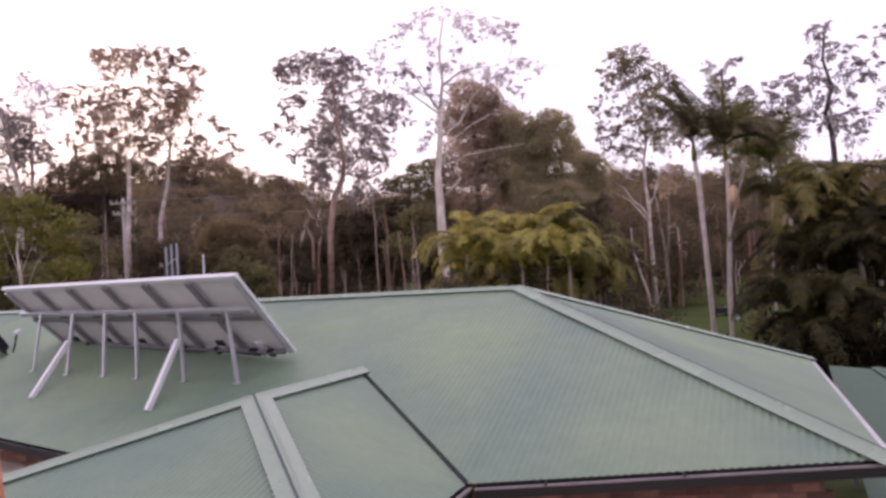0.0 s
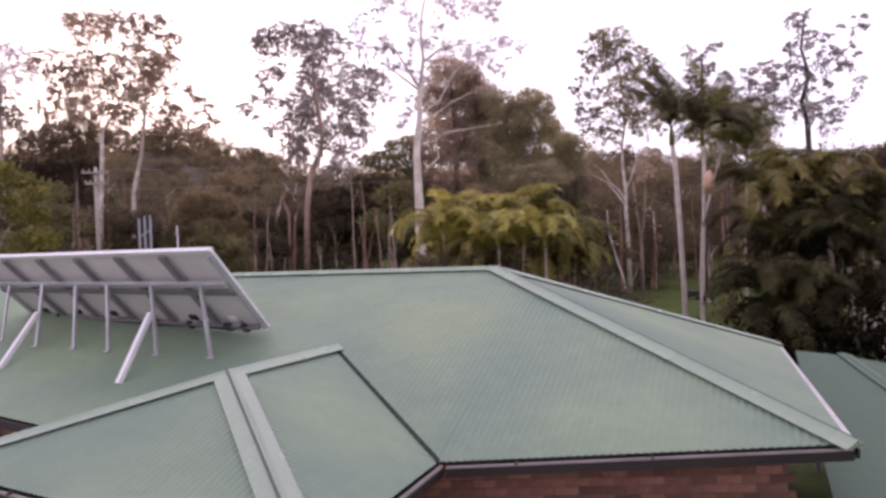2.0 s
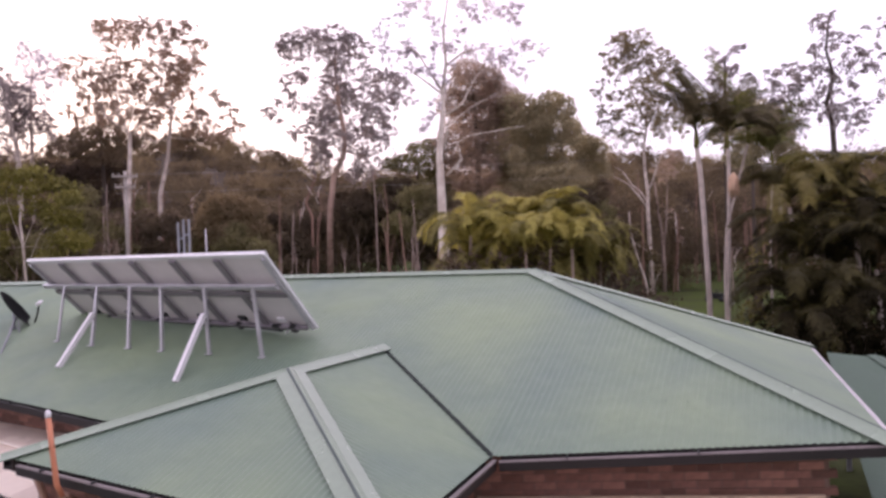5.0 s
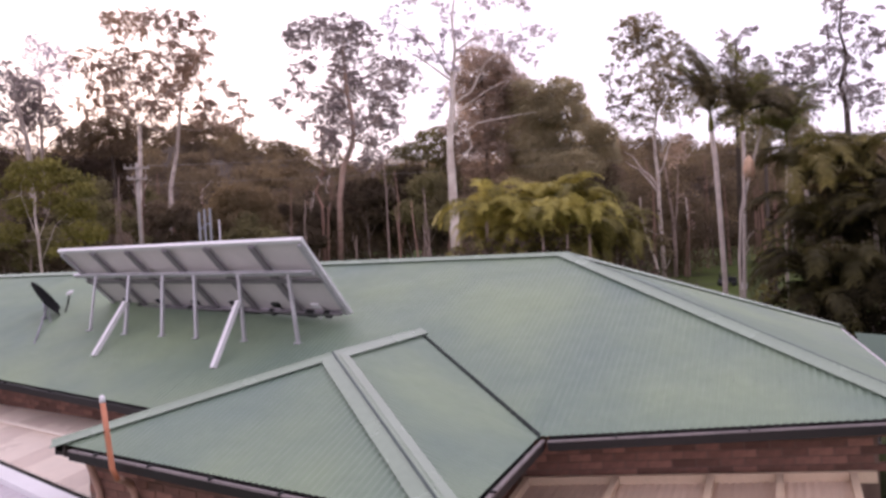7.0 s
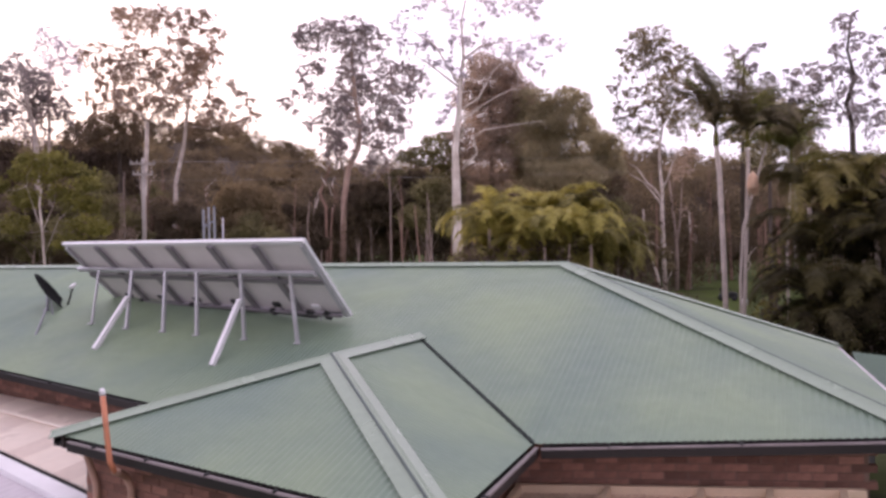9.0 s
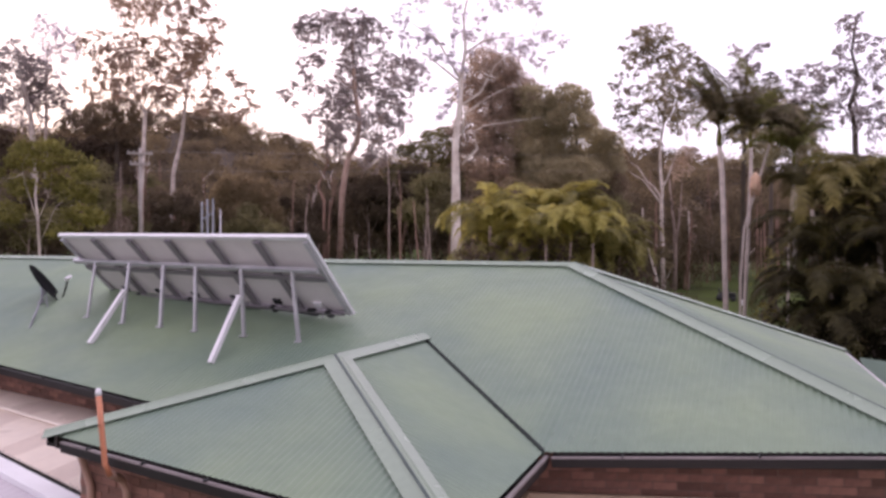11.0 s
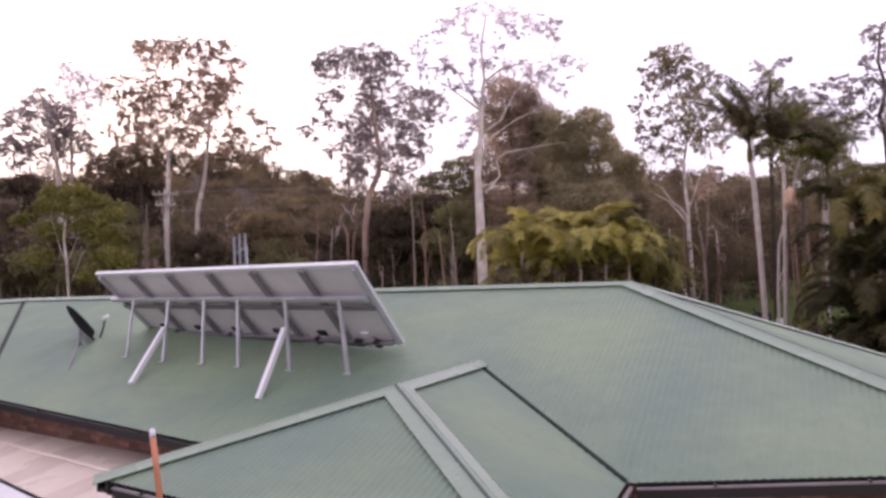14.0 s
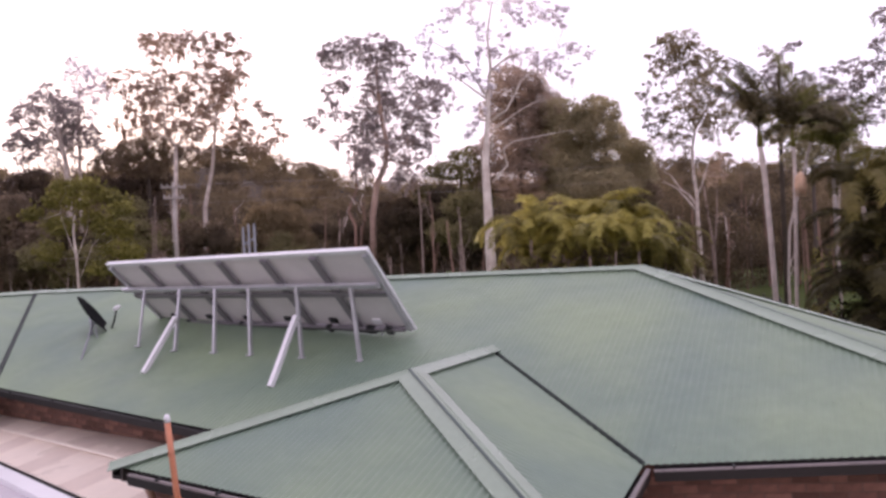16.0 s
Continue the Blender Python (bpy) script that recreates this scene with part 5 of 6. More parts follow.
# thin bare and pale trunks along the wood's edge
rng_t = np.random.default_rng(77)
for a, b, r in [((-29.97, 44.56, 2.95), (-29.93, 45.04, 14.94), 0.20), ((-29.83, 43.52, 3.00), (-30.25, 43.52, 8.21), 0.12), ((-30.33, 45.48, 2.42), (-30.02, 45.90, 9.73), 0.14), ((-28.79, 49.54, 2.71), (-28.43, 49.89, 7.28), 0.10), ((-25.92, 50.90, 2.59), (-26.13, 50.94, 6.42), 0.10), ((-44.95, 39.77, 5.43), (-45.11, 39.91, 11.38), 0.12), ((-44.75, 46.50, 5.31), (-45.05, 46.57, 10.74), 0.11), ((-52.58, 42.82, 6.17), (-52.33, 43.15, 11.57), 0.11), ((-33.12, 45.28, 2.98), (-33.70, 45.12, 5.97), 0.09), ((-23.48, 52.05, 2.49), (-22.84, 52.53, 7.06), 0.10), ((2.92, 48.93, -1.09), (2.85, 49.09, 3.75), 0.12), ((-0.94, 69.28, -0.39), (-0.57, 69.82, 9.07), 0.15)]:
    a, b = Vector(a), Vector(b)
    g = ground_at(a.x, a.y)
    st = thing("tree", (a.x, a.y, g), "slim bare pale trunk at the edge of the woods", "tree", "slim trunks at the wood's edge")
    path_pts = [V(a.x, a.y, g - 0.1)] + bent(a, b, rng_t, 0.0, 5)
    piece("trunk", tube_mesh("trunk", path_pts, [r * q for q in (0.72, 0.7, 0.64, 0.56, 0.46, 0.28)], BARK_GREY if rng_t.random() < 0.6 else BARK_RED, 7), st)
    for k in range(3):
        p = a.lerp(b, rng_t.uniform(0.5, 0.95))
        q = p + V(rng_t.normal() * 0.6, rng_t.normal() * 0.6, rng_t.uniform(0.6, 1.6))
        piece("limb", tube_mesh("limb", bent(p, q, rng_t, 0.0, 4), [r * 0.4, r * 0.3, r * 0.22, r * 0.1], BARK_PALE, 5), st)


# ---- palms ----
def frond_mesh(name, length, droop, leaflet, pairs, mat, seed, lift=0.75, vee=0.5, hang=0.72):
    """One feather frond rooted at the origin, reaching along x: arched midrib with hanging leaflets."""
    rng = np.random.default_rng(seed)
    rib, p, n = [V(0, 0, 0)], V(0, 0, 0), 10
    for i in range(n):
        w = lift - droop * ((i + 0.5) / n) ** 1.2
        p = p + V(math.cos(w), 0, math.sin(w)) * (length / n)
        rib.append(p.copy())
    vs, fs = [], []
    for i, p in enumerate(rib):
        w = 0.024 * (1 - i / 11)
        vs += [p + V(0, w, 0), p + V(0, -w, 0), p + V(0, 0, -w * 1.6)]
    for i in range(n):
        for k in range(3):
            fs.append((3 * i + k, 3 * i + (k + 1) % 3, 3 * i + 3 + (k + 1) % 3, 3 * i + 3 + k))
    for k in range(pairs):
        s = 0.14 + 0.86 * (k + rng.uniform(-0.3, 0.3)) / pairs
        f = min(max(s, 0), 0.999) * n
        i = int(f)
        p = rib[i].lerp(rib[i + 1], f - i)
        d = (rib[i + 1] - rib[i]).normalized()
        ln = leaflet * (0.45 + 0.55 * math.sin(math.pi * min(1, s * 0.92 + 0.08))) * rng.uniform(0.8, 1.15)
        up = V(-d.z, 0, d.x)
        for sd in (1, -1):
            rise = 0.55 * vee + rng.normal() * 0.10
            out = (V(0, sd, 0) * math.cos(rise) * 0.8 + up * math.sin(rise) * 0.8 + d * rng.uniform(0.5, 0.7)).normalized()
            mid = p + out * ln * 0.5 + V(0, 0, -ln * hang * 0.12)
            tip = p + out * ln * 0.95 + V(0, 0, -ln * hang * rng.uniform(0.6, 0.9))
            w = d * (0.012 + 0.012 * leaflet)
            b = len(vs)
            vs += [p - w * 0.6, p + w * 0.6, mid + w, mid - w, tip]
            fs += [(b, b + 1, b + 2, b + 3), (b + 3, b + 2, b + 4)]
    return mesh_of(name, vs, fs, mat)


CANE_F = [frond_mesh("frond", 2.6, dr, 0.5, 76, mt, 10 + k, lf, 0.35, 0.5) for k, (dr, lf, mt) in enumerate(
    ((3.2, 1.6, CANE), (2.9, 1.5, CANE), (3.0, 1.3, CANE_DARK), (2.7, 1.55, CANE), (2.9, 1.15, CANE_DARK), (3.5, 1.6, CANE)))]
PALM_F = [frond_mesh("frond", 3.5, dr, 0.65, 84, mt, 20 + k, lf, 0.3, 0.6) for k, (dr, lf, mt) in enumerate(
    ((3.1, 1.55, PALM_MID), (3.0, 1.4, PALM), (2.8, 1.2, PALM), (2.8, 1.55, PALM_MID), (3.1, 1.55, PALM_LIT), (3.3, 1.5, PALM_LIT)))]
HIGH_F = [frond_mesh("frond", 2.9, dr, 0.75, 52, mt, 40 + k, lf, 0.5, 0.42) for k, (dr, lf, mt) in enumerate(
    ((1.6, 1.2, PALM_HIGH), (1.9, 1.0, PALM_HIGH), (1.8, 0.6, PALM), (1.3, 1.4, PALM_HIGH), (1.8, 1.2, PALM_GREEN)))]
GREEN_F = [frond_mesh("frond", 2.9, dr, 0.75, 52, mt, 60 + k, lf, 0.5, 0.42) for k, (dr, lf, mt) in enumerate(
    ((1.6, 1.3, PALM_GREEN), (1.9, 1.1, PALM_GREEN), (1.4, 1.45, PALM_HIGH)))]
BLOWN_F = [frond_mesh("frond", 4.3, dr, 0.95, 70, mt, 50 + k, lf + 0.3, 0.3, 0.5) for k, (dr, lf, mt) in enumerate(
    ((0.9, 1.15, PALM_HIGH), (1.1, 1.3, PALM_GREEN), (0.8, 0.95, PALM_HIGH), (1.3, 1.2, PALM_HIGH)))]
DRY_F = [frond_mesh("frond", 2.4, 1.6, 0.5, 20, DRY, 31, 0.0, 0.1)]


WINDWARD = radians(204)


def palm(seed, label, trunk, r, kinds, count, scale=1.0, wind=0.0, dry=0, shaft=True, group="", stems=True, steep=0.0, blown=0, bark=None):
    """A feather palm: ringed trunk, green crown shaft and a head of fronds, each frond a part."""
    rng = np.random.default_rng(seed)
    g = ground_at(trunk[0][0], trunk[0][1])
    t = thing("palm", (trunk[0][0], trunk[0][1], g), label, "palm tree", group)
    pts = [V(trunk[0][0], trunk[0][1], g - 0.1)] + [Vector(p) for p in trunk[1:]]
    fine, rad = [], []
    for a, b in zip(pts[:-1], pts[1:]):
        n = max(2, int((b - a).length / 0.35))
        for k in range(n):
            fine.append(a.lerp(b, k / n))
            rad.append(r * (1.0 + 0.05 * (len(fine) % 2)))
    fine.append(pts[-1])
    rad.append(r * 0.8)
    if stems:
        piece("trunk", tube_mesh("trunk", fine, rad, bark or BARK_PALM, 9), t)
    top = pts[-1]
    if shaft:
        piece("crown_shaft", tube_mesh("crown_shaft", [top - V(0, 0, 0.1), top + V(0, 0, 0.3), top + V(0, 0, 0.75)], [r * 1.15, r * 1.1, r * 0.5], BUSH, 8), t)
        top = top + V(0, 0, 0.6)
    for k in range(count + dry + blown):
        me = kinds[rng.integers(len(kinds))] if k < count else DRY_F[0]
        az = 2 * math.pi * (k * 0.382 + rng.uniform(-0.05, 0.05))
        tilt = rng.uniform(-0.25, 0.35) - steep * rng.uniform(0, 1)
        if k >= count + dry:
            me, az, tilt = BLOWN_F[k % 4], WINDWARD + rng.normal() * 0.5, rng.uniform(-0.5, 0.1)
        ob = new("frond", me)
        sc = scale * rng.uniform(0.75, 1.15)
        ob.matrix_basis = Matrix.Translation(top - t.location) @ Matrix.Rotation(az, 4, "Z") @ Matrix.Rotation(tilt, 4, "Y") @ Matrix.Rotation(rng.uniform(-0.4, 0.4), 4, "X") @ Matrix.Scale(sc, 4)
        ob.parent = t
    return t


palm(41, "tall slender palm with ringed grey trunk and windblown fronds", [(2.80, 28.00, 0.5), (2.80, 28.00, 1.72), (2.71, 28.00, 4.99), (2.62, 27.99, 7.38), (2.50, 27.99, 8.75)], 0.115, HIGH_F, 6, 0.7, blown=13)
palm(42, "tall slender palm with ringed trunk and a hanging pale flower head", [(3.55, 28.03, 0.4), (3.59, 28.03, 1.42), (3.75, 28.03, 5.52), (3.82, 28.04, 7.72), (3.80, 28.03, 8.6)], 0.08, HIGH_F, 24, 0.9, blown=3, steep=0.5)
palm(43, "tall palm with dark drooping fronds among others", [(3.18, 33.02, 1.0), (3.18, 33.02, 2.31), (3.35, 33.03, 5.00), (4.54, 33.04, 9.30)], 0.06, HIGH_F, 22, 0.95, steep=0.5)
palm(44, "tall palm with mid green drooping fronds among others", [(5.37, 31.03, 0.3), (5.37, 31.03, 3.93), (5.54, 31.03, 6.73), (5.58, 31.03, 7.9)], 0.06, GREEN_F, 20, 1.0, steep=0.3)
flower = thing("flower_head", (4.03, 27.54, 7.25), "pale straw-coloured hanging palm flower head", "flower")
rf = np.random.default_rng(5)
fv = Vector((4.03, 27.54, 7.25))
for k in range(14):
    w = 2 * math.pi * k / 14
    o = V(math.cos(w), math.sin(w), 0) * rf.uniform(0.05, 0.22)
    piece("strand", tube_mesh("strand", [fv + V(0.0, 0, 0.12), fv + o * 0.8 + V(0, 0, -0.1), fv + o + V(0, 0, -0.5), fv + o * 0.9 + V(0, 0, -rf.uniform(0.75, 0.98))], [0.03, 0.05, 0.06, 0.02], STRAW, 6), flower)

# golden cane clump beyond the ridge
rng_c = np.random.default_rng(8)
cane_heads = [(-6.01, 20.59, 5.51), (-4.87, 18.53, 5.75), (-4.73, 19.92, 5.94), (-4.40, 20.76, 5.50), (-3.74, 20.71, 5.62), (-3.25, 21.68, 6.18), (-2.61, 21.61, 6.02), (-2.10, 21.98, 5.72), (-2.60, 18.17, 5.06), (-4.76, 19.21, 5.01), (-3.72, 19.75, 4.69), (-1.78, 18.54, 5.16), (-0.98, 18.48, 5.12), (-5.72, 20.53, 4.77)]
# Lower heads, hung with the shaded frond copies only.
cane_low = [(-1.18, 21.95, 5.16), (-0.64, 21.55, 4.80), (-1.48, 20.18, 4.53), (-2.52, 20.94, 4.46), (-5.20, 19.04, 4.11), (-4.76, 20.37, 4.00), (-3.39, 19.60, 3.93), (-2.81, 21.07, 3.91), (-1.87, 21.82, 3.91), (-1.02, 21.99, 4.05)]
for i, (x, y, z) in enumerate(cane_heads + cane_low):
    g = ground_at(x, y)
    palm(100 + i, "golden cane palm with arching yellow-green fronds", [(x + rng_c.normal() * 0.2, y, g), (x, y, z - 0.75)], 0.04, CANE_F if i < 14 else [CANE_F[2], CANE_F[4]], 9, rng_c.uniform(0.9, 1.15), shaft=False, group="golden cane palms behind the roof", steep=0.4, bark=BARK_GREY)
# dark palm thicket beyond the house's end
thicket = [(7.26, 27.64, 6.81), (8.19, 26.35, 6.50), (9.07, 27.13, 5.40), (6.19, 26.30, 6.17), (7.32, 26.64, 5.17), (8.43, 24.93, 5.09), (9.63, 26.33, 4.90), (6.15, 25.82, 4.30), (6.65, 24.24, 3.98), (7.90, 25.24, 3.62), (9.07, 25.09, 3.59), (9.76, 23.57, 3.90), (6.20, 23.81, 2.55), (6.17, 22.12, 2.38), (7.32, 22.81, 2.04), (8.39, 22.45, 1.93), (9.29, 22.03, 2.10), (6.40, 21.65, 1.32), (6.76, 22.18, 0.85), (10.10, 26.67, 5.30)]
# Upper heads get lit fronds; lower heads keep to the shaded copies.
for i, (x, y, z) in enumerate(thicket):
    g = ground_at(x, y)
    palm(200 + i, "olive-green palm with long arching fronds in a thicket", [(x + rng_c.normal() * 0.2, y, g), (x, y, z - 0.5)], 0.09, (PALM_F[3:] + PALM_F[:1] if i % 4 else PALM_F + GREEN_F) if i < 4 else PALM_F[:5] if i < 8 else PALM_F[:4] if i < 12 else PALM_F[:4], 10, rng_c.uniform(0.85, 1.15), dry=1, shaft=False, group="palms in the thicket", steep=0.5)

# ---- shrubs, woods and hills ----
rng_w = np.random.default_rng(21)
# Shrubs fill the clump's dark inside, many in the shadowed leaf colour.
shrub = [(-1.06, 26.16, 2.95, 0.88, 0.57), (-0.47, 28.62, 2.32, 0.72, 0.50), (-0.03, 32.13, 1.63, 0.54, 0.36), (-4.16, 18.09, 3.99, 1.06, 0.38), (-2.75, 18.76, 4.04, 1.06, 0.51), (-4.72, 16.70, 3.85, 0.53, 0.37), (-1.52, 23.81, 5.05, 0.73, 0.63), (-1.13, 26.22, 5.42, 0.57, 0.36), (4.30, 31.93, 0.66, 0.57, 0.74), (4.88, 33.34, 1.10, 0.70, 1.16), (4.77, 34.45, 2.77, 0.78, 1.49), (-1.21, 22.81, 4.11, 0.85, 0.71), (-1.48, 20.46, 3.85, 0.88, 0.66), (-0.50, 22.02, 3.43, 0.91, 0.57), (-6.68, 20.20, 3.52, 0.61, 0.33)]
# Near-black shrubs added under the palms stand in for their shade.
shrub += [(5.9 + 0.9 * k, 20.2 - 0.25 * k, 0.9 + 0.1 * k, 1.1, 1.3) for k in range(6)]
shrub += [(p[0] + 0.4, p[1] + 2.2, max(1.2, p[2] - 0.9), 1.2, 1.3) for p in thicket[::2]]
for k, c in enumerate(shrub):
    g = ground_at(c[0], c[1])
    s = thing("shrub", (c[0], c[1], g), "near-black shrub added for the shade below the palms" if c[0] > 5.8 else "dense brown-green shrub behind the roof", "shrub", "shrubs behind the roof")
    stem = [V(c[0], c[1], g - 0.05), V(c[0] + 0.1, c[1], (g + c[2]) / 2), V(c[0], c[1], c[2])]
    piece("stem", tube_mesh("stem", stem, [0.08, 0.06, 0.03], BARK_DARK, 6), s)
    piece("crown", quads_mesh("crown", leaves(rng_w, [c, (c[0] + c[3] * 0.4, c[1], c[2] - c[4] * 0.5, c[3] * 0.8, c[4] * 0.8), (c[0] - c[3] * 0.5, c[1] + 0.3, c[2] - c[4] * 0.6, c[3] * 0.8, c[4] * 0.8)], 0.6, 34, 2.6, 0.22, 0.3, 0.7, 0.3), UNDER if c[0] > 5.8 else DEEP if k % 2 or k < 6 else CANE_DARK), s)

station = V(5.0, -7.0, 0)


def polar(bearing, d):
    """A place on the ground plan: degrees east of the house's north axis, metres from the yard's middle."""
    return station.x + d * math.sin(radians(bearing)), station.y + d * math.cos(radians(bearing))


LOW_WOOD = (-43.6, -34.1)
wood, stems_v = [], []
for row, (d0, h0, step) in enumerate(((66, 6.5, 1.7), (78, 8.5, 1.8), (94, 11.0, 2.0))):
    b = -66.0
    while b < 24:
        d = d0 + rng_w.uniform(-4, 4)
        x, y = polar(b, d)
        h = h0 * rng_w.uniform(0.75, 1.15)
        g = ground_at(x, y)
        if LOW_WOOD[0] < b < LOW_WOOD[1]:
            h *= 0.72
        clear = -4.0 < b < 3.0 and row < 1
        for k in range(4):
            if clear:
                continue
            z = g + h * (0.22 + 0.24 * k)
            wood.append((x + rng_w.normal() * 0.9, y + rng_w.normal() * 0.9, z, rng_w.uniform(1.3, 2.3), rng_w.uniform(1.0, 1.7)))
        stems_v.append((x, y, g, h))
        b += step * rng_w.uniform(0.7, 1.3)
tagged(new("woods", quads_mesh("woods", leaves(rng_w, wood, 1.3, 50, 1.9, 0.27, 0.3, 0.6, 0.2), WOODS)), "dark dense bushland filling the background behind the house", "woods", kind="stuff")
vs, fs = [], []
for x, y, g, h in stems_v:
    px, py = x + rng_w.normal() * 1.2, y - 2.5 + rng_w.normal() * 1.0
    lean = rng_w.normal() * 0.4
    r = rng_w.uniform(0.06, 0.15)
    b = len(vs)
    for zz, rr, l in ((0, 1, 0), (h * 0.6, 0.8, 0.6), (h * 1.0, 0.4, 1.0)):
        for k in range(5):
            w = 2 * math.pi * k / 5
            vs.append((px + lean * l + r * rr * math.cos(w), py + r * rr * math.sin(w), g + zz))
    for i in range(2):
        for k in range(5):
            fs.append((b + i * 5 + k, b + i * 5 + (k + 1) % 5, b + i * 5 + 5 + (k + 1) % 5, b + i * 5 + 5 + k))
tagged(new("wood_trunks", mesh_of("wood_trunks", vs, fs, BARK_RED, True)), "many thin brown trunks in the shadowed bushland", "trunks", kind="stuff")

# bushland trees standing in front of the woods
rng_k = np.random.default_rng(57)


def bush_tree(b, d, h, leaf_mat, bark, label, lean=0.0, bare=0.45):
    """A bushland tree: slim forked stem and an uneven crown of rounded leafy clumps above the bare part."""
    x, y = polar(b, d)
    g = ground_at(x, y)
    t = thing("tree", (x, y, g), label, "tree", "bushland trees")
    r = h * rng_k.uniform(0.008, 0.012)
    top = V(x + lean, y, g + h * 0.86)
    trunk_pts = [V(x, y, g - 0.1)] + [V(x, y, g + 0.3).lerp(top, q / 5) + V(rng_k.normal(), rng_k.normal(), 0) * (0.05 * q) for q in range(6)]
    piece("trunk", tube_mesh("trunk", trunk_pts, [r, r, r * 0.9, r * 0.8, r * 0.65, r * 0.5, r * 0.25], bark, 6), t)
    clumps = []
    for k in range(int(rng_k.integers(5, 9))):
        f = bare + (1 - bare) * rng_k.uniform(0.05, 0.95)
        w = h * 0.2 * math.sin(math.pi * min(0.97, 0.25 + 0.72 * (f - bare) / (1 - bare)))
        az = rng_k.uniform(0, 2 * math.pi)
        c = (x + lean * f + w * math.cos(az), y + w * math.sin(az), g + h * f, h * rng_k.uniform(0.10, 0.17), h * rng_k.uniform(0.07, 0.12))
        clumps.append(c)
        if k < 4:
            s0 = trunk_pts[3 if f > 0.6 else 2]
            piece("limb", tube_mesh("limb", bent(s0, c[:3], rng_k, 0.0, 4), [r * 0.5, r * 0.4, r * 0.3, r * 0.15], bark, 5), t)
    piece("crown", quads_mesh("crown", dense_leaves(rng_k, clumps, 0.2), leaf_mat), t)


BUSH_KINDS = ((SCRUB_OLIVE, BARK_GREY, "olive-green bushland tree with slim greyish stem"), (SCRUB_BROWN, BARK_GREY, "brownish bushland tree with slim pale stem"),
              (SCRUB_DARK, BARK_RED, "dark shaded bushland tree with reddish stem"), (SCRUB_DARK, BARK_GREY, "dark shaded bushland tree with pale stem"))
b = -60.0
while b < 20:
    if not -9.6 < b < 3.5:
        d = rng_k.uniform(54, 66) + (12 if -34.6 < b < -31.4 or -48.4 < b < -44.6 else 0)
        low = 0.8 if LOW_WOOD[0] < b < LOW_WOOD[1] else 1.0
        kind = BUSH_KINDS[int(rng_k.integers(4))]
        bush_tree(b, d, rng_k.uniform(6.0, 9.0) * low, *kind, lean=rng_k.normal() * 0.5, bare=rng_k.uniform(0.3, 0.6))
    b += rng_k.uniform(0.8, 1.7)

for k in range(18):
    b = rng_k.uniform(-37, -25) if k < 12 else rng_k.uniform(-58, -46)
    x, y = polar(b, rng_k.uniform(46, 54))
    g, h = ground_at(x, y), rng_k.uniform(3.5, 9.5)
    st = thing("tree", (x, y, g), "slim straight pale trunk in front of dark bush", "tree", "slim trunks at the wood's edge")
    r, lean = rng_k.uniform(0.035, 0.07), rng_k.normal() * 0.5
    stem = [V(x + lean * q + rng_k.normal() * 0.05 * (q > 0), y, g - 0.1 + h * q) for q in (0, 0.25, 0.5, 0.75, 1.0)]
    piece("trunk", tube_mesh("trunk", stem, [r, r * 0.95, r * 0.85, r * 0.7, r * 0.4], BARK_GREY if k % 3 else BARK_RED, 7), st)
    if k % 2:
        p = stem[3]
        piece("limb", tube_mesh("limb", bent(p, p + V(rng_k.normal() * 0.5, 0.2, rng_k.uniform(0.8, 1.5)), rng_k, 0.0, 4), [r * 0.5, r * 0.4, r * 0.3, r * 0.15], BARK_GREY, 5), st)

# hills: a wooded rise across the west, lower in the north
PROFILE = [(-85, 22.0), (-56.1, 27.7), (-53.8, 28.4), (-50.6, 29.2), (-47.2, 31.1), (-44.1, 32.4), (-41.2, 32.5), (-39.6, 31.3), (-37.1, 28.7), (-34.5, 26.0), (-31.0, 23.6), (-26.1, 22.4), (-19.4, 22.9), (-11.1, 25.2), (-9.4, 25.5), (-6.6, 23.2), (1.1, 21.2), (35, 20.0)]


def hill_height(bearing):
    for (b0, h0), (b1, h1) in zip(PROFILE[:-1], PROFILE[1:]):
        if b0 <= bearing <= b1:
            return h0 + (h1 - h0) * (bearing - b0) / (b1 - b0)
    return 15.0


vs, fs, cover = [], [], []
bs = [-80 + 2 * k for k in range(56)]
for b in bs:
    for d, k in ((120, 0.0), (140, 0.35), (165, 0.75), (185, 1.0), (230, 0.8), (330, 0.2)):
        x, y = polar(b, d)
        vs.append((x, y, 2.2 + (hill_height(b) - 4.7) * k + 0.8 * noise.noise((x * 0.05, y * 0.05, 3))))
for i in range(len(bs) - 1):
    for k in range(5):
        fs.append((i * 6 + k, (i + 1) * 6 + k, (i + 1) * 6 + k + 1, i * 6 + k + 1))
hill = tagged(new("hill", mesh_of("hill", vs, fs, LITTER, True)), "wooded hillside behind the bushland", "hill", kind="structure")
for _ in range(1500):
    b = rng_w.uniform(-78, 28)
    d = rng_w.uniform(122, 190)
    k = (d - 120) / 65
    x, y = polar(b, d)
    r = rng_w.uniform(1.6, 3.2)
    cover.append((x, y, 2.2 + (hill_height(b) - 4.7) * min(1, k) + r * 0.6, r, r * rng_w.uniform(0.8, 1.3)))
tagged(new("hill_woods", quads_mesh("hill_woods", leaves(rng_w, cover, 1.3, 24, 1.0, 0.6, 0.2, 0.8, 0.3), HILL)), "brownish bush covering the far hillside", "woods", kind="stuff")

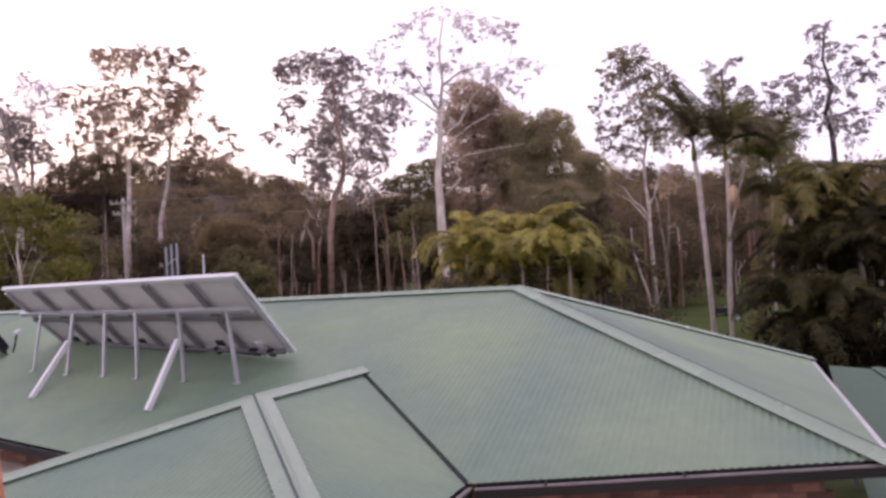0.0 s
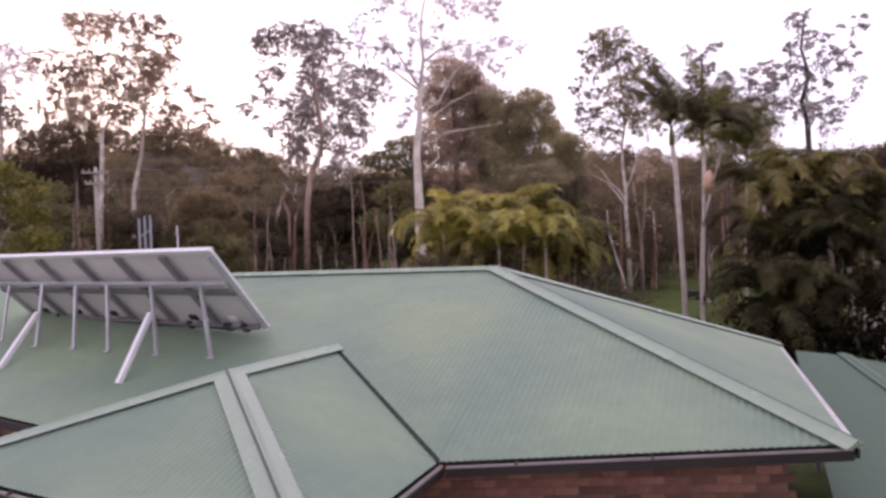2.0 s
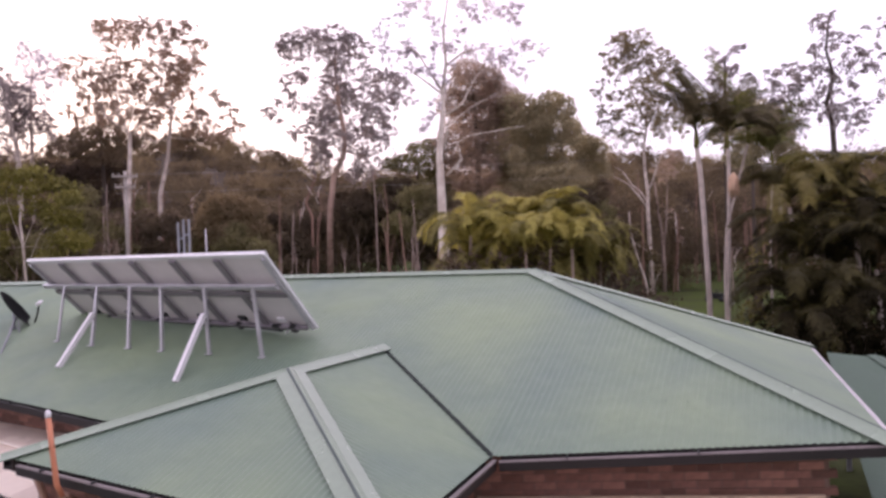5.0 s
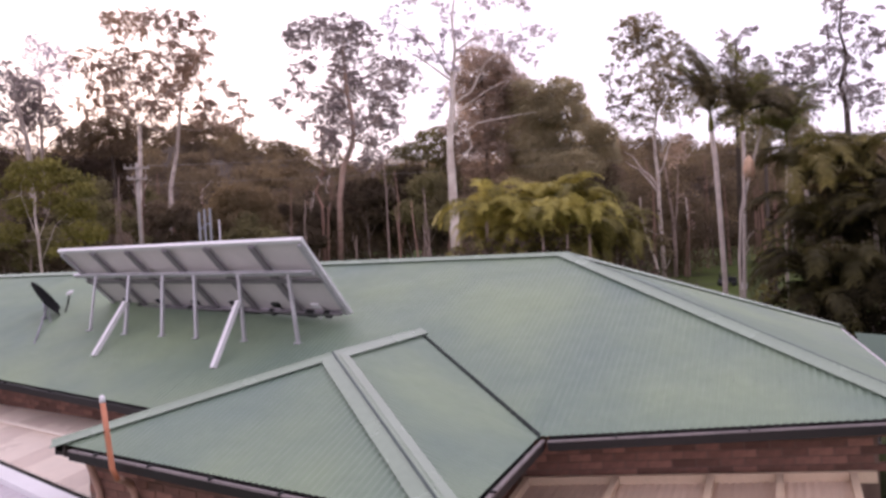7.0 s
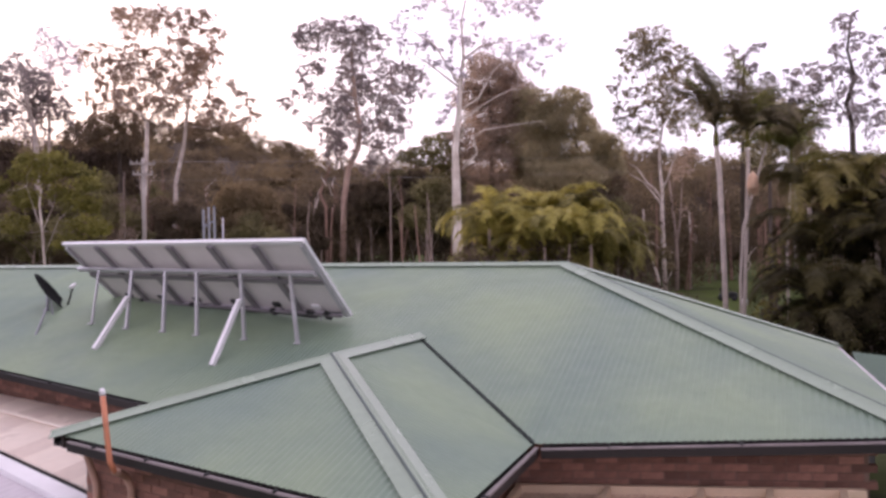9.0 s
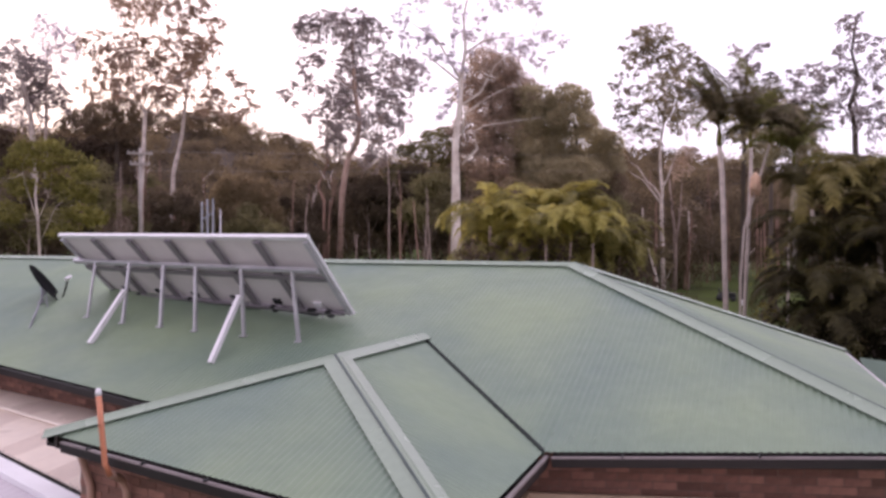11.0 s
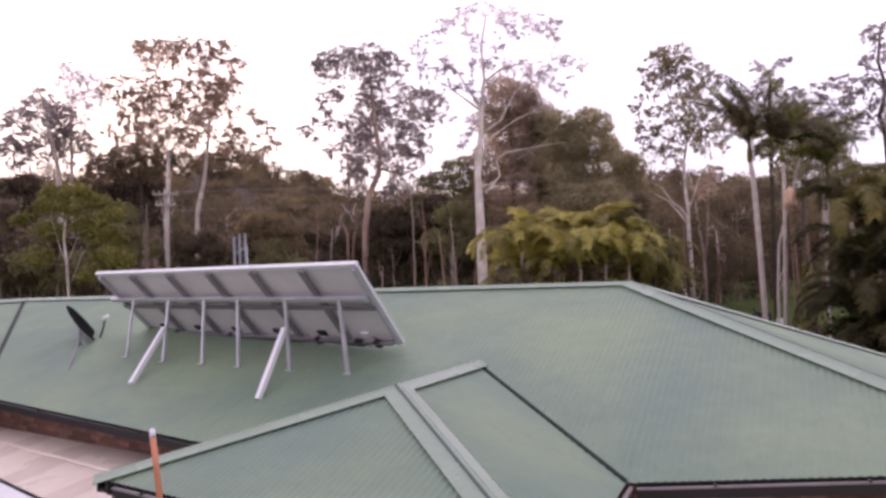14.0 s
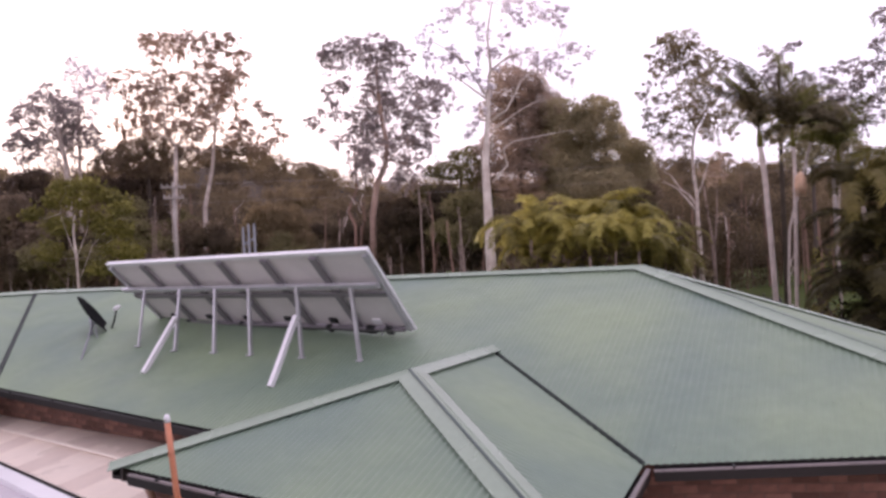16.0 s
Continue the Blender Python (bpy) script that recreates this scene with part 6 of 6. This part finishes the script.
# ---- street things beyond the roof ----
def crossarm(pole_ob, c, half):
    piece("crossarm", bar_mesh("crossarm", Vector(c) + V(-0.72, -0.69, 0) * half, Vector(c) + V(0.72, 0.69, 0) * half, 0.1, 0.12, TIMBER), pole_ob)
    for s in (-0.9, -0.45, 0.45, 0.9):
        p = Vector(c) + V(0.72, 0.69, 0) * (half * s) + V(0, 0, 0.06)
        piece("insulator", tube_mesh("insulator", [p, p + V(0, 0, 0.08), p + V(0, 0, 0.16)], [0.03, 0.05, 0.03], TIMBER, 6), pole_ob)


up1, up2, upt = [Vector(q) for q in ((-31.34, 26.45, 9.79), (-31.38, 26.40, 9.12), (-31.33, 26.47, 10.14))]
pole = thing("power_pole", (upt.x, upt.y, ground_at(upt.x, upt.y)), "weathered timber power pole with two crossarms", "power pole")
piece("pole", tube_mesh("pole", [V(upt.x, upt.y, ground_at(upt.x, upt.y) - 0.1), V(upt.x, upt.y, 6), upt], [0.15, 0.13, 0.10], TIMBER, 10), pole)
crossarm(pole, V(upt.x + 0.1, upt.y - 0.12, up1.z), 0.75)
crossarm(pole, V(upt.x + 0.1, upt.y - 0.12, up2.z), 0.6)
far_post = Vector((6.12, 61.02, 11.56))
fp = thing("power_pole", (far_post.x, far_post.y, ground_at(far_post.x, far_post.y)), "timber power pole hidden among the trees", "power pole")
piece("pole", tube_mesh("pole", [V(far_post.x, far_post.y, ground_at(far_post.x, far_post.y) - 0.1), V(far_post.x, far_post.y, 6), far_post + V(0, 0, 0.3)], [0.18, 0.16, 0.12], TIMBER, 10), fp)
wires = thing("power_line", (upt.x, upt.y, upt.z), "thin sagging power line wires between poles", "wires")
for off, dzz in ((0.65, 0.0), (0.25, 0.0), (-0.5, -1.2)):
    a, b = V(upt.x + off, upt.y + 0.8 * off, up1.z + 0.15 + dzz), far_post + V(off, 0, dzz)
    pts = [a.lerp(b, i / 16) - V(0, 0, 0.25 * math.sin(math.pi * i / 16)) for i in range(17)]
    piece("wire", tube_mesh("wire", pts, 0.007, WIRE, 5), wires)

mast_c = Vector((-9.08, 8.18, 4.84))
mast = thing("lattice_mast", (mast_c.x, mast_c.y, ground_at(mast_c.x, mast_c.y)), "grey-blue steel lattice mast beyond the roof", "mast")
mt, mg = 5.70, ground_at(mast_c.x, mast_c.y)
for sx in (-0.17, 0.0, 0.17):
    piece("leg", bar_mesh("leg", V(mast_c.x + sx, mast_c.y + 0.15 * sx, mg), V(mast_c.x + sx, mast_c.y + 0.15 * sx, mt - abs(sx - 0.1) * 0.4), 0.05, 0.05, STEEL, (0, 1, 0)), mast)
for k in range(9):
    z = mg + (mt - mg) * (k + 0.5) / 9.5
    piece("rung", bar_mesh("rung", V(mast_c.x - 0.17, mast_c.y - 0.05, z), V(mast_c.x + 0.17, mast_c.y + 0.05, z + 0.2), 0.04, 0.04, STEEL), mast)
ant = Vector((-22.59, 23.82, 6.09))
am = thing("antenna_pole", (ant.x, ant.y, ground_at(ant.x, ant.y)), "thin pale antenna pole beyond the roof", "pole")
piece("pole", tube_mesh("pole", [V(ant.x, ant.y, ground_at(ant.x, ant.y)), ant], 0.04, ALU, 8), am)

# small dark mower and white box on the lawn beyond the palms
mw = Vector((1.75, 45.7, 0.1))
mw.z = ground_at(mw.x, mw.y)
mower = thing("mower", mw, "small dark ride-on mower parked on the far lawn", "mower")
prof = [(-0.55, 0.22), (-0.58, 0.5), (-0.2, 0.52), (0.05, 0.6), (0.5, 0.58), (0.6, 0.45), (0.58, 0.22)]
n = len(prof)
mv = [mw + V(x, sd * 0.28, z) for sd in (-1, 1) for x, z in prof]
piece("body", mesh_of("body", mv, [tuple(range(n)), tuple(range(n, 2 * n))[::-1]] + [(k, (k + 1) % n, n + (k + 1) % n, n + k) for k in range(n)], CARPAINT), mower)
piece("seat", bar_mesh("seat", mw + V(-0.42, 0, 0.58), mw + V(-0.12, 0, 0.58), 0.4, 0.1, BLACK, (0, 0, 1), 0.03), mower)
piece("seat_back", bar_mesh("seat_back", mw + V(-0.45, 0, 0.6), mw + V(-0.5, 0, 0.88), 0.4, 0.08, BLACK, (1, 0, 0), 0.03), mower)
piece("steering_column", tube_mesh("steering_column", [mw + V(0.2, 0, 0.55), mw + V(0.08, 0, 0.85)], 0.03, BLACK, 6), mower)
for x, r in ((-0.4, 0.24), (0.42, 0.17)):
    for y in (-0.34, 0.34):
        piece("wheel", tube_mesh("wheel", [mw + V(x, y - 0.09, r), mw + V(x, y + 0.09, r)], r, BLACK, 14), mower)
bx = Vector((2.95, 42.0, 0.1))
bx.z = ground_at(bx.x, bx.y)
crate = thing("crate", bx, "small white crate on the lawn by the palm", "crate")
piece("box", bar_mesh("box", bx + V(-0.18, 0, 0.15), bx + V(0.18, 0, 0.15), 0.3, 0.3, WHITE, (0, 0, 1), 0.02), crate)
piece("lid", bar_mesh("lid", bx + V(-0.19, 0, 0.31), bx + V(0.19, 0, 0.31), 0.32, 0.03, WHITE, (0, 0, 1), 0.008), crate)

# ---- single bricks of the near walls ----
rng_b = random.Random(4)
for w, a, d, top, rows, s0, s1, rise in brick_jobs:
    climb = rise / s1
    ang = math.atan2(d.y, d.x)
    for r in range(rows):
        z = top - 0.086 * (r + 1)
        s = s0 - (0.12 if r % 2 else 0.0)
        while s < s1 - 0.1:
            if s >= s0 - 0.01:
                q = a + d * s
                ob = new("brick", BRICKS[rng_b.randrange(3)])
                ob.matrix_basis = Matrix.Translation(V(q.x, q.y, z + climb * s) - house.location - w.location) @ Matrix.Rotation(ang, 4, "Z") @ Matrix.Rotation(-climb, 4, "Y")
                ob.parent = w
            s += 0.24
